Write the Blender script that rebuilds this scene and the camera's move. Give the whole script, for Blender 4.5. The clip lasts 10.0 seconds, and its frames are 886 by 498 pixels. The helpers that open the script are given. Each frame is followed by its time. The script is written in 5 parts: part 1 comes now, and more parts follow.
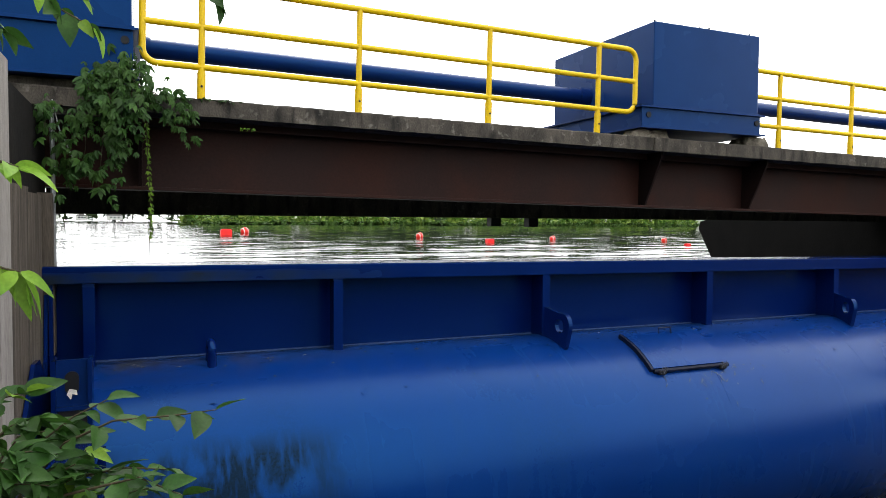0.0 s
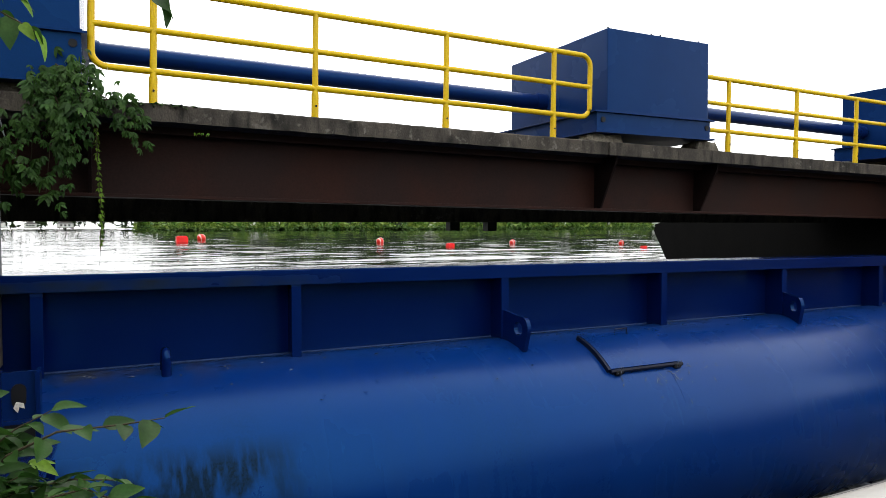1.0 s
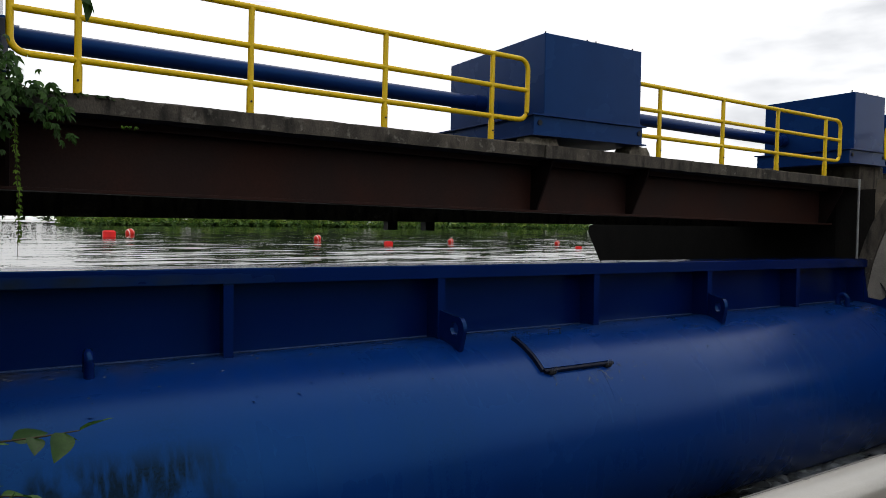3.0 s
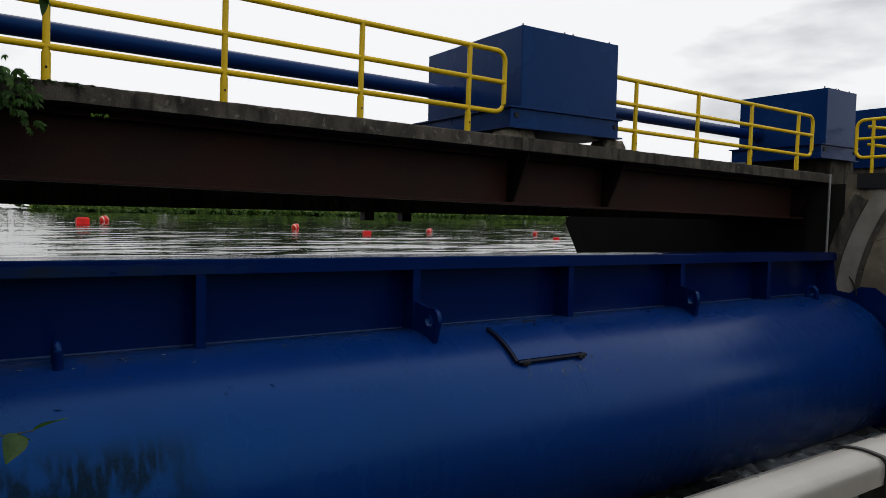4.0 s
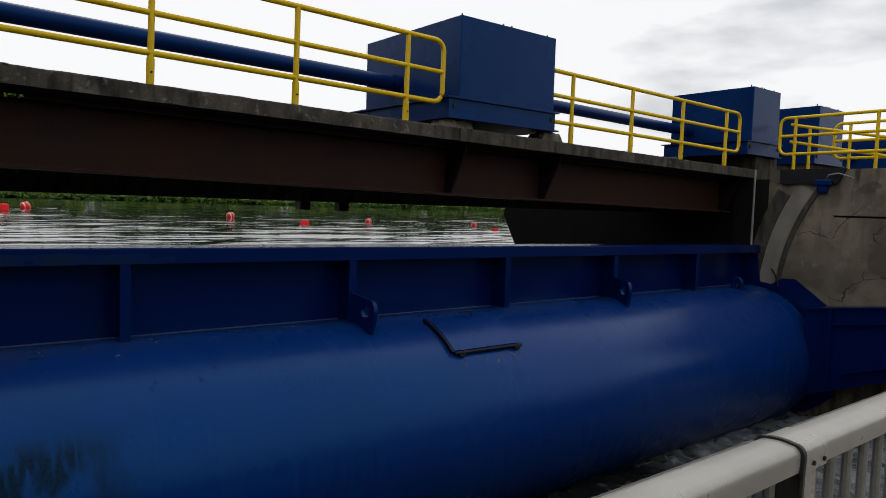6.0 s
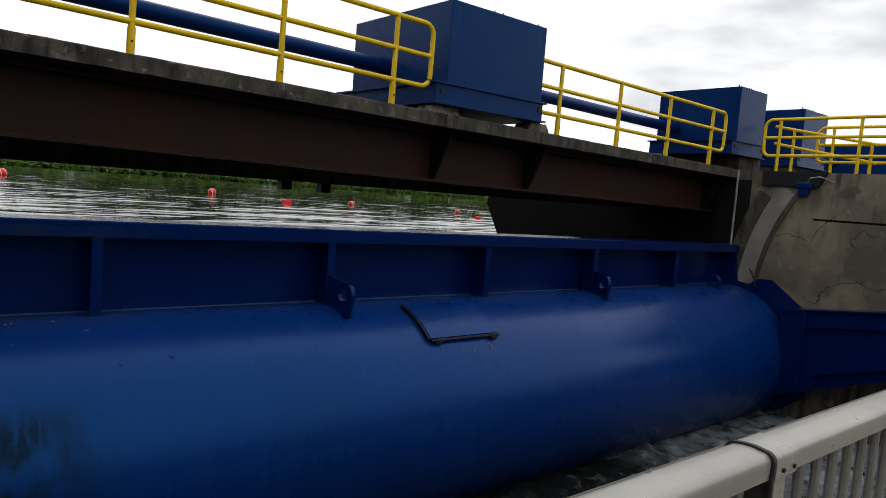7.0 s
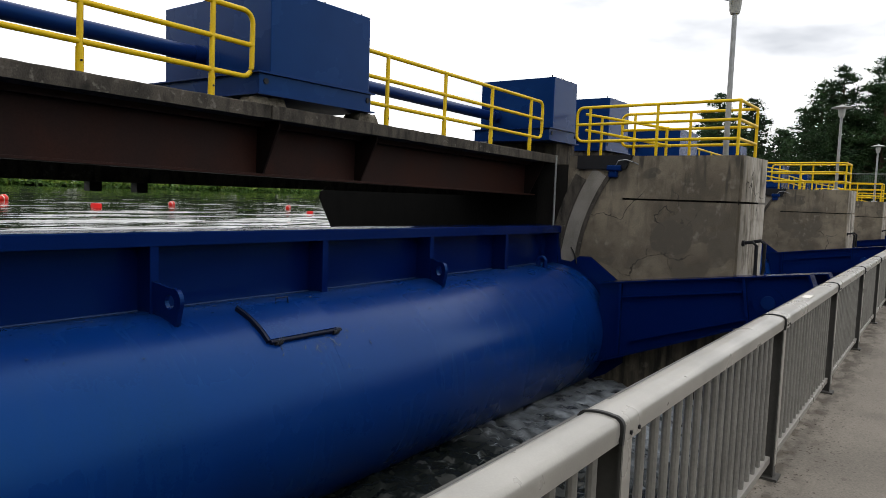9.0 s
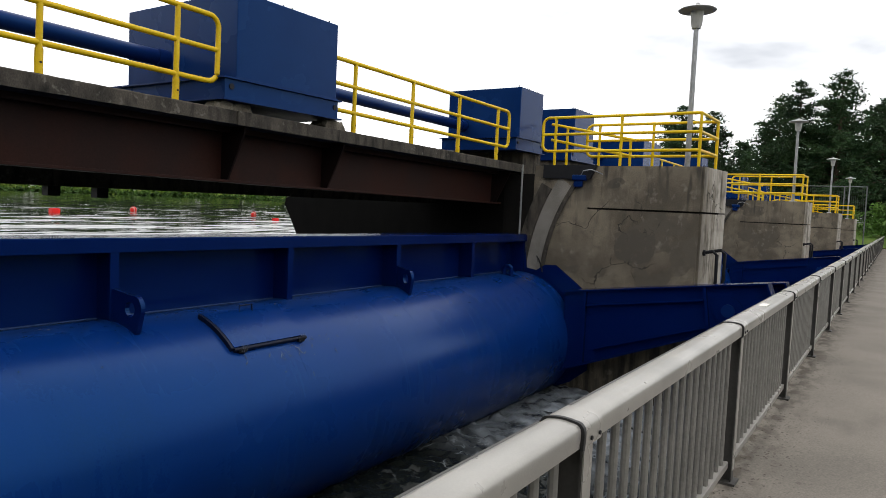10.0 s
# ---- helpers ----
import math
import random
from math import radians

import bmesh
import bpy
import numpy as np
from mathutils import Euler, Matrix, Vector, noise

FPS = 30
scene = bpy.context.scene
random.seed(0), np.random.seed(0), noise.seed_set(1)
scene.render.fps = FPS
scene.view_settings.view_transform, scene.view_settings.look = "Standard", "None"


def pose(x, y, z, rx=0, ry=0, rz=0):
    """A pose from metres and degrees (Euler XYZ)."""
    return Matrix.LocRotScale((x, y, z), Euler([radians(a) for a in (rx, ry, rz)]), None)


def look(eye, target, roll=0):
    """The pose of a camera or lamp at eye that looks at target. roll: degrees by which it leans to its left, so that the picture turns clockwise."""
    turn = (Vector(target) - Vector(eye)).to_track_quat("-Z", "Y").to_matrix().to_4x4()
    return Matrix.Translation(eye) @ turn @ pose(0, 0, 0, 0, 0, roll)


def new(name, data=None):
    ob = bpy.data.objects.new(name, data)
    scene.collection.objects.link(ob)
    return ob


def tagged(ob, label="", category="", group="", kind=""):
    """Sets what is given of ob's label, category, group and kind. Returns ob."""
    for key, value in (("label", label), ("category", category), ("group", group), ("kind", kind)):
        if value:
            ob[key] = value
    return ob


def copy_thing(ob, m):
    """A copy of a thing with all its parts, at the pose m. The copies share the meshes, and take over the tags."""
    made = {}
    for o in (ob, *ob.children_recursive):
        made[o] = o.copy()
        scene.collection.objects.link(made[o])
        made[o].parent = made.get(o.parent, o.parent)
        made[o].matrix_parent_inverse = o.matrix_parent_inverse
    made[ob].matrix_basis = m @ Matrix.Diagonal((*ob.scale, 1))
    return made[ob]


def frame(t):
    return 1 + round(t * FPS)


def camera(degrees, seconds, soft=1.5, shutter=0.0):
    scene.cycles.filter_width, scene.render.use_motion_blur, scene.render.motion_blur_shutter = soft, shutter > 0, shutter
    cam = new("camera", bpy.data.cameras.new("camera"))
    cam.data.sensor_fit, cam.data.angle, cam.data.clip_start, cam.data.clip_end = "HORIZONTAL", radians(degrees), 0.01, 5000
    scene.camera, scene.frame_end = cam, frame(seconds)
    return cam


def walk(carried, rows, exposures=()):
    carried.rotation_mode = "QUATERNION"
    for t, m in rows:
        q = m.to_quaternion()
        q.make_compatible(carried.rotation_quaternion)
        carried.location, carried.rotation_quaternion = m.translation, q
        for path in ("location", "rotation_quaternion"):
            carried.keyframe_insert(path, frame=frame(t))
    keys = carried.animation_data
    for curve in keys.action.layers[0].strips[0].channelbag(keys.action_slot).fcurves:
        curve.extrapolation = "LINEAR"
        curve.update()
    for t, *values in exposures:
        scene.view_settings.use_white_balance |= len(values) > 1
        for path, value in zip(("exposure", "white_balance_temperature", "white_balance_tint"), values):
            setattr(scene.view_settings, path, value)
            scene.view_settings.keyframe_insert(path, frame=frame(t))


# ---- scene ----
cam = camera(65.6, 10.0, soft=0.8)
PATH = [
    (0, (3.637, -0.066, 1.542), (4.422, 1.772, 1.463), 0.4),
    (0.5, (3.647, -0.082, 1.543), (4.473, 1.738, 1.466), 0.1),
    (1, (3.654, -0.09, 1.539), (4.542, 1.701, 1.474), -0.1),
    (1.5, (3.666, -0.08, 1.543), (4.582, 1.697, 1.482), -0.0),
    (2, (3.655, -0.08, 1.551), (4.616, 1.673, 1.478), 0.3),
    (2.5, (3.649, -0.076, 1.547), (4.658, 1.65, 1.493), 0.7),
    (2.7, (3.657, -0.083, 1.553), (4.68, 1.634, 1.49), 0.7),
    (3.8, (3.702, -0.12, 1.587), (4.788, 1.557, 1.509), 1.0),
    (4, (3.71, -0.127, 1.593), (4.804, 1.545, 1.493), 1.2),
    (4.5, (3.741, -0.109, 1.593), (4.88, 1.533, 1.515), 1.1),
    (5, (3.735, -0.119, 1.588), (4.919, 1.489, 1.491), 1.0),
    (5.5, (3.746, -0.126, 1.592), (4.973, 1.449, 1.486), 1.5),
    (5.7, (3.757, -0.118, 1.593), (4.995, 1.449, 1.479), 1.5),
    (6.8, (3.817, -0.074, 1.601), (5.046, 1.497, 1.445), 3.3),
    (7, (3.828, -0.066, 1.602), (5.103, 1.467, 1.441), 4.4),
    (7.5, (3.827, -0.003, 1.583), (5.191, 1.45, 1.412), 2.8),
    (8, (3.826, 0.014, 1.586), (5.267, 1.392, 1.428), 2.5),
    (8.5, (3.852, 0.024, 1.582), (5.402, 1.279, 1.422), 1.7),
    (9, (3.854, 0.022, 1.582), (5.459, 1.206, 1.427), 2.0),
    (9.5, (3.849, 0.018, 1.58), (5.478, 1.169, 1.428), 2.1),
    (10, (3.846, 0.006, 1.582), (5.506, 1.113, 1.454), 2.5),
]
EXPO = [(0.0, -0.28), (1.0, -0.62), (2.5, -1.25), (4.0, -1.77), (5.5, -1.77), (7.0, -1.53), (8.0, -1.29), (9.0, -1.17), (10.0, -1.08)]
walk(cam, [(t, look(eye, target, roll)) for t, eye, target, roll in PATH], EXPO)

# ---- world and light: a bright overcast sky, sun veiled behind the cloud ----
world = bpy.data.worlds.new("overcast_sky")
scene.world = world
world.use_nodes = True
wn, wl = world.node_tree.nodes, world.node_tree.links
wn.clear()
w_out, w_bg = wn.new("ShaderNodeOutputWorld"), wn.new("ShaderNodeBackground")
sky = wn.new("ShaderNodeTexSky")
sky.sky_type, sky.sun_disc = "NISHITA", False
sky.sun_elevation, sky.sun_rotation = radians(48), radians(20)
w_co = wn.new("ShaderNodeTexCoord")
w_map = wn.new("ShaderNodeMapping")
w_map.inputs["Scale"].default_value = (1.0, 1.0, 3.2)
w_map.inputs["Rotation"].default_value = (0, 0, radians(24))
w_noise = wn.new("ShaderNodeTexNoise")
w_noise.inputs["Scale"].default_value, w_noise.inputs["Detail"].default_value = 2.6, 7.0
w_ramp = wn.new("ShaderNodeValToRGB")
w_ramp.color_ramp.elements[0].position, w_ramp.color_ramp.elements[0].color = 0.28, (14.5, 15.0, 16.0, 1)
w_ramp.color_ramp.elements[1].position, w_ramp.color_ramp.elements[1].color = 0.43, (29.0, 29.0, 29.3, 1)
w_mix = wn.new("ShaderNodeMix")
w_mix.data_type = "RGBA"
w_mix.inputs["Factor"].default_value = 0.88
wl.new(w_co.outputs["Generated"], w_map.inputs["Vector"])
wl.new(w_map.outputs["Vector"], w_noise.inputs["Vector"])
wl.new(w_noise.outputs["Fac"], w_ramp.inputs["Fac"])
wl.new(sky.outputs["Color"], w_mix.inputs["A"])
wl.new(w_ramp.outputs["Color"], w_mix.inputs["B"])
w_sep, w_zen, w_mul = wn.new("ShaderNodeSeparateXYZ"), wn.new("ShaderNodeMapRange"), wn.new("ShaderNodeMix")
w_zen.inputs["From Min"].default_value, w_zen.inputs["From Max"].default_value = 0.35, 1.0
w_zen.inputs["To Min"].default_value, w_zen.inputs["To Max"].default_value = 1.0, 1.15
w_mul.data_type, w_mul.blend_type = "RGBA", "MULTIPLY"
w_mul.inputs["Factor"].default_value = 1.0
wl.new(w_co.outputs["Generated"], w_sep.inputs["Vector"])
wl.new(w_sep.outputs["Z"], w_zen.inputs["Value"])
wl.new(w_mix.outputs["Result"], w_mul.inputs["A"])
wl.new(w_zen.outputs["Result"], w_mul.inputs["B"])
wl.new(w_mul.outputs["Result"], w_bg.inputs["Color"])
w_bg.inputs["Strength"].default_value = 0.12
wl.new(w_bg.outputs["Background"], w_out.inputs["Surface"])

sun = new("sun", bpy.data.lights.new("sun", "SUN"))
sun.data.energy, sun.data.angle, sun.data.color = 1.0, radians(25), (1.0, 0.96, 0.9)
sun.matrix_world = look((20, 40, 60), (8, 4, 0))


# ---- materials ----
def mat(name, base, rough=0.6, metal=0.0, second=None, amount=0.5, scale=3.0, fine=60.0, bump=0.15, grain=0.12, stretch=(1, 1, 1), edge=(0.4, 0.65), depth=0.01, spec=0.5, shuffle=0.0):
    """A surface of one base colour with blotches of a second colour, fine grain and relief."""
    m = bpy.data.materials.new(name)
    m.use_nodes = True
    nt = m.node_tree
    n, l = nt.nodes, nt.links
    p = n["Principled BSDF"]
    geo, mp = n.new("ShaderNodeNewGeometry"), n.new("ShaderNodeMapping")
    mp.inputs["Scale"].default_value = stretch
    l.new(geo.outputs["Position"], mp.inputs["Vector"])
    big, small = n.new("ShaderNodeTexNoise"), n.new("ShaderNodeTexNoise")
    big.inputs["Scale"].default_value, big.inputs["Detail"].default_value = scale, 6.0
    small.inputs["Scale"].default_value, small.inputs["Detail"].default_value = fine, 3.0
    for x in (big, small):
        l.new(mp.outputs["Vector"], x.inputs["Vector"])
    ramp = n.new("ShaderNodeMapRange")
    ramp.inputs["From Min"].default_value, ramp.inputs["From Max"].default_value = edge
    ramp.inputs["To Max"].default_value = amount
    l.new(big.outputs["Fac"], ramp.inputs["Value"])
    mix = n.new("ShaderNodeMix")
    mix.data_type = "RGBA"
    mix.inputs["A"].default_value = (*base, 1)
    mix.inputs["B"].default_value = (*(second or [c * 0.6 for c in base]), 1)
    l.new(ramp.outputs["Result"], mix.inputs["Factor"])
    gr = n.new("ShaderNodeMapRange")
    gr.inputs["From Min"].default_value, gr.inputs["From Max"].default_value = 0.3, 0.7
    gr.inputs["To Min"].default_value, gr.inputs["To Max"].default_value = 1 - grain, 1 + grain
    l.new(small.outputs["Fac"], gr.inputs["Value"])
    mul = n.new("ShaderNodeMix")
    mul.data_type, mul.blend_type = "RGBA", "MULTIPLY"
    mul.inputs["Factor"].default_value = 1.0
    l.new(mix.outputs["Result"], mul.inputs["A"])
    l.new(gr.outputs["Result"], mul.inputs["B"])
    col = mul.outputs["Result"]
    if shuffle:
        info, hv, rr = n.new("ShaderNodeObjectInfo"), n.new("ShaderNodeHueSaturation"), n.new("ShaderNodeMapRange")
        rr.inputs["To Min"].default_value, rr.inputs["To Max"].default_value = 1 - shuffle, 1 + shuffle
        l.new(info.outputs["Random"], rr.inputs["Value"])
        l.new(rr.outputs["Result"], hv.inputs["Value"])
        l.new(col, hv.inputs["Color"])
        col = hv.outputs["Color"]
    l.new(col, p.inputs["Base Color"])
    p.inputs["Roughness"].default_value, p.inputs["Metallic"].default_value = rough, metal
    p.inputs["Specular IOR Level"].default_value = spec
    rg = n.new("ShaderNodeMapRange")
    rg.inputs["To Min"].default_value, rg.inputs["To Max"].default_value = max(0.02, rough - 0.08), min(1, rough + 0.12)
    l.new(big.outputs["Fac"], rg.inputs["Value"])
    l.new(rg.outputs["Result"], p.inputs["Roughness"])
    if bump:
        b = n.new("ShaderNodeBump")
        b.inputs["Strength"].default_value, b.inputs["Distance"].default_value = bump, depth
        add = n.new("ShaderNodeMath")
        l.new(big.outputs["Fac"], add.inputs[0])
        l.new(small.outputs["Fac"], add.inputs[1])
        l.new(add.outputs["Value"], b.inputs["Height"])
        l.new(b.outputs["Normal"], p.inputs["Normal"])
    return m


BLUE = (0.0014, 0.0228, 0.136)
# the drum's blue, darkened to carry the shade on leaf and arms
m_blue = mat("shade_darkened_blue_gloss", (0.0010, 0.0075, 0.066), 0.17, second=(0.0012, 0.0092, 0.076), amount=0.6, scale=1.2, fine=90, bump=0.04, grain=0.05)
m_box = mat("blue_box_paint", (0.0034, 0.0195, 0.094), 0.24, second=(0.0050, 0.0265, 0.116), amount=0.7, scale=1.0, fine=80, bump=0.06, grain=0.05)
m_pipe = mat("blue_pipe_paint", (0.003, 0.015, 0.092), 0.3, amount=0.3, scale=2, bump=0.03, grain=0.06)
m_yellow = mat("yellow_rail_paint", (0.68, 0.46, 0.0), 0.38, second=(0.55, 0.35, 0.0), amount=0.5, scale=2.5, fine=45, bump=0.05, grain=0.06, spec=0.3)
m_girder = mat("brown_painted_girder", (0.022, 0.0098, 0.0082), 0.55, second=(0.034, 0.0115, 0.0075), amount=0.8, scale=1.5, fine=40, bump=0.12, grain=0.15)
m_pad = mat("pale_broken_concrete", (0.19, 0.17, 0.135), 0.95, second=(0.07, 0.062, 0.05), amount=0.9, scale=5, fine=70, bump=0.6, grain=0.25, spec=0.1)
# girder brown taken near black for the shade on the bracket plates
m_plate = mat("shade_dark_bracket_steel", (0.007, 0.004, 0.0038), 0.7, second=(0.013, 0.006, 0.005), amount=0.7, scale=3, fine=40, bump=0.2, grain=0.2, spec=0.1)
m_slab = mat("weathered_deck_concrete", (0.080, 0.070, 0.058), 0.9, second=(0.040, 0.037, 0.032), amount=0.9, scale=3.5, fine=70, bump=0.5, grain=0.25, stretch=(1, 1, 0.6))
# pier nose concrete, near black to carry the shade under the deck
m_nose = mat("shade_black_concrete", (0.0045, 0.0043, 0.0040), 0.8, second=(0.003, 0.003, 0.0028), amount=0.8, scale=3, fine=50, bump=0.3, grain=0.2, stretch=(1, 1, 0.35), spec=0.08)
m_navy = mat("navy_painted_steel", (0.0008, 0.0034, 0.018), 0.5, scale=9, bump=0.1, spec=0.25)
# dark concrete for joints, footbridge piers, the slot plate and the strip's shade
m_dark = mat("dark_concrete", (0.012, 0.011, 0.0098), 0.9, second=(0.010, 0.0095, 0.009), amount=0.8, scale=3, fine=50, bump=0.3, grain=0.2, stretch=(1, 1, 0.35))
m_walk = mat("walkway_concrete", (0.185, 0.165, 0.140), 0.9, second=(0.135, 0.122, 0.104), amount=0.8, scale=0.9, fine=70, bump=0.3, grain=0.16, depth=0.005)
m_alu = mat("painted_aluminium_rail", (0.345, 0.33, 0.30), 0.27, metal=0.3, second=(0.25, 0.24, 0.22), amount=0.8, scale=2.5, fine=160, bump=0.012, grain=0.05)
# rail grey made darker for the shading on the pickets
m_picket = mat("shaded_picket_grey", (0.185, 0.178, 0.16), 0.45, metal=0.2, amount=0.5, scale=5, bump=0.03)
m_alu_dark = mat("grey_channel_post", (0.06, 0.057, 0.052), 0.55, metal=0.2, amount=0.4, scale=6, bump=0.05)
m_gasket = mat("black_rubber_gasket", (0.012, 0.012, 0.012), 0.6, bump=0.05)
m_steel = mat("galvanised_steel", (0.30, 0.31, 0.31), 0.5, metal=0.6, scale=8, bump=0.05, grain=0.08)
m_iron = mat("blackened_iron", (0.007, 0.0075, 0.010), 0.55, scale=9, bump=0.1, spec=0.25)
m_lamp = mat("lamp_glass_housing", (0.33, 0.34, 0.33), 0.35, scale=8, bump=0.02)
m_lens = mat("frosted_lamp_lens", (0.42, 0.42, 0.39), 0.3, scale=8, bump=0.02)
m_orange = mat("orange_buoy_plastic", (0.80, 0.022, 0.008), 0.4, scale=5, bump=0.03, grain=0.04)
m_white = mat("white_stripe_paint", (0.75, 0.72, 0.66), 0.5, bump=0.02)
m_red = mat("red_marker_plastic", (0.92, 0.008, 0.005), 0.45, bump=0.02, grain=0.03)
m_bark = mat("grey_brown_bark", (0.07, 0.05, 0.035), 0.95, scale=6, fine=40, bump=0.6, grain=0.3, stretch=(1, 1, 0.2))
m_twig = mat("reddish_green_twig", (0.05, 0.040, 0.022), 0.7, scale=20, fine=120, bump=0.2)
m_earth = mat("damp_bank_earth", (0.07, 0.06, 0.04), 1.0, second=(0.04, 0.06, 0.02), amount=0.8, scale=1.5, fine=30, bump=0.6, grain=0.3)
m_grass = mat("mown_grass", (0.055, 0.10, 0.018), 1.0, second=(0.10, 0.13, 0.03), amount=0.7, scale=0.6, fine=25, bump=0.5, grain=0.3)
m_wood = mat("wet_sill_timber", (0.028, 0.021, 0.014), 0.5, scale=4, fine=40, bump=0.5, grain=0.3, stretch=(0.25, 1, 1))
m_house = mat("white_house_siding", (0.75, 0.75, 0.73), 0.8, bump=0.1)
m_roof = mat("grey_shingle_roof", (0.16, 0.15, 0.15), 0.9, bump=0.2)
m_glass = mat("dark_window_glass", (0.02, 0.025, 0.03), 0.1, bump=0)
m_wire = mat("fence_mesh_wire", (0.14, 0.15, 0.15), 0.6, metal=0.4, bump=0.05)
m_dust = mat("blue_grey_dust", (0.026, 0.050, 0.125), 0.9, scale=9, fine=60, bump=0.2, grain=0.3, spec=0.15)
m_litter = mat("pale_leaf_litter", (0.13, 0.15, 0.19), 0.9, second=(0.02, 0.024, 0.035), amount=1.0, scale=30, fine=80, bump=0.1)


for m_, s_ in ((m_girder, 0.12), (m_slab, 0.15), (m_dark, 0.08), (m_walk, 0.2), (m_blue, 0.36), (m_box, 0.21), (m_pipe, 0.3), (m_bark, 0.1), (m_earth, 0.1), (m_grass, 0.1), (m_twig, 0.2), (m_litter, 0.2)):
    m_.node_tree.nodes["Principled BSDF"].inputs["Specular IOR Level"].default_value = s_


def leafy(name, a, b, scale, back=0.25):
    """Leaf colour with variation from piece to piece and light through the blade."""
    m = mat(name, a, 0.45, second=b, amount=1.0, scale=scale, fine=scale * 14, bump=0.12, grain=0.15, depth=0.003, shuffle=0.28)
    n, l = m.node_tree.nodes, m.node_tree.links
    p, out = n["Principled BSDF"], n["Material Output"]
    p.inputs["Specular IOR Level"].default_value = 0.16
    tr, add = n.new("ShaderNodeBsdfTranslucent"), n.new("ShaderNodeMixShader")
    src = p.inputs["Base Color"].links[0].from_socket
    l.new(src, tr.inputs["Color"])
    add.inputs["Fac"].default_value = back
    l.new(p.outputs["BSDF"], add.inputs[1])
    l.new(tr.outputs["BSDF"], add.inputs[2])
    l.new(add.outputs["Shader"], out.inputs["Surface"])
    return m


m_leaf = leafy("green_shrub_leaf", (0.018, 0.058, 0.009), (0.038, 0.095, 0.016), 9, 0.3)
m_leaf_y = leafy("yellow_green_young_leaf", (0.17, 0.30, 0.03), (0.12, 0.25, 0.03), 9, 0.4)
m_vine = leafy("creeper_leaf", (0.022, 0.060, 0.012), (0.042, 0.095, 0.017), 6)
m_pine = leafy("pine_needles", (0.021, 0.049, 0.020), (0.037, 0.071, 0.023), 0.7, 0.15)
m_shore = leafy("shore_foliage", (0.045, 0.12, 0.014), (0.20, 0.27, 0.05), 0.45, 0.3)
m_woods = leafy("far_wood_foliage", (0.012, 0.026, 0.006), (0.024, 0.042, 0.01), 0.12, 0.1)
m_shrub = leafy("bank_shrub_foliage", (0.05, 0.11, 0.02), (0.09, 0.17, 0.03), 0.8, 0.25)


def mask_range(n, l, socket, a, b):
    r = n.new("ShaderNodeMapRange")
    r.inputs["From Min"].default_value, r.inputs["From Max"].default_value = a, b
    l.new(socket, r.inputs["Value"])
    return r.outputs["Result"]


def times(n, l, *sockets):
    out = sockets[0]
    for s in sockets[1:]:
        k = n.new("ShaderNodeMath")
        k.operation = "MULTIPLY"
        l.new(out, k.inputs[0])
        l.new(s, k.inputs[1])
        out = k.outputs["Value"]
    return out


def over(m, colour, fac_of, rough=None):
    """Lay a stain of one colour over a material; fac_of(nodes, links, x, y, z) gives where."""
    n, l = m.node_tree.nodes, m.node_tree.links
    p = n["Principled BSDF"]
    src = p.inputs["Base Color"].links[0].from_socket
    geo, sep = n.new("ShaderNodeNewGeometry"), n.new("ShaderNodeSeparateXYZ")
    l.new(geo.outputs["Position"], sep.inputs["Vector"])
    fac = fac_of(n, l, geo.outputs["Position"], *[sep.outputs[k] for k in "XYZ"])
    mix = n.new("ShaderNodeMix")
    mix.data_type = "RGBA"
    l.new(fac, mix.inputs["Factor"])
    l.new(src, mix.inputs["A"])
    mix.inputs["B"].default_value = (*colour, 1)
    l.new(mix.outputs["Result"], p.inputs["Base Color"])
    if rough is not None:
        rs = p.inputs["Roughness"].links[0].from_socket
        rm = n.new("ShaderNodeMix")
        l.new(fac, rm.inputs["Factor"])
        l.new(rs, rm.inputs["A"])
        rm.inputs["B"].default_value = rough
        l.new(rm.outputs["Result"], p.inputs["Roughness"])
    return m


def noise_of(n, l, vec, scale, stretch=(1, 1, 1), detail=5.0):
    mp, t = n.new("ShaderNodeMapping"), n.new("ShaderNodeTexNoise")
    mp.inputs["Scale"].default_value = stretch
    l.new(vec, mp.inputs["Vector"])
    l.new(mp.outputs["Vector"], t.inputs["Vector"])
    t.inputs["Scale"].default_value, t.inputs["Detail"].default_value = scale, detail
    return t.outputs["Fac"]


over(m_walk, (0.075, 0.064, 0.050), lambda n, l, v, x, y, z: times(n, l, mask_range(n, l, noise_of(n, l, v, 9.0, (0.5, 1, 1), 9), 0.44, 0.60), mask_range(n, l, y, 0.56, 0.88)))
over(m_walk, (0.12, 0.108, 0.092), lambda n, l, v, x, y, z: mask_range(n, l, noise_of(n, l, v, 1.3, (0.6, 1.2, 1), 8), 0.62, 0.76))

over(m_walk, (0.045, 0.036, 0.026), lambda n, l, v, x, y, z: times(n, l, mask_range(n, l, noise_of(n, l, v, 38.0, (1, 1, 1), 4), 0.60, 0.68), mask_range(n, l, y, 0.2, 0.8)))
over(m_slab, (0.020, 0.019, 0.017), lambda n, l, v, x, y, z: mask_range(n, l, noise_of(n, l, v, 8.0, (1.2, 1, 0.35), 9), 0.48, 0.70))
over(m_slab, (0.15, 0.14, 0.12), lambda n, l, v, x, y, z: times(n, l, mask_range(n, l, noise_of(n, l, v, 13.0, (1, 1, 1), 9), 0.60, 0.70), mask_range(n, l, noise_of(n, l, v, 0.5), 0.44, 0.62)))

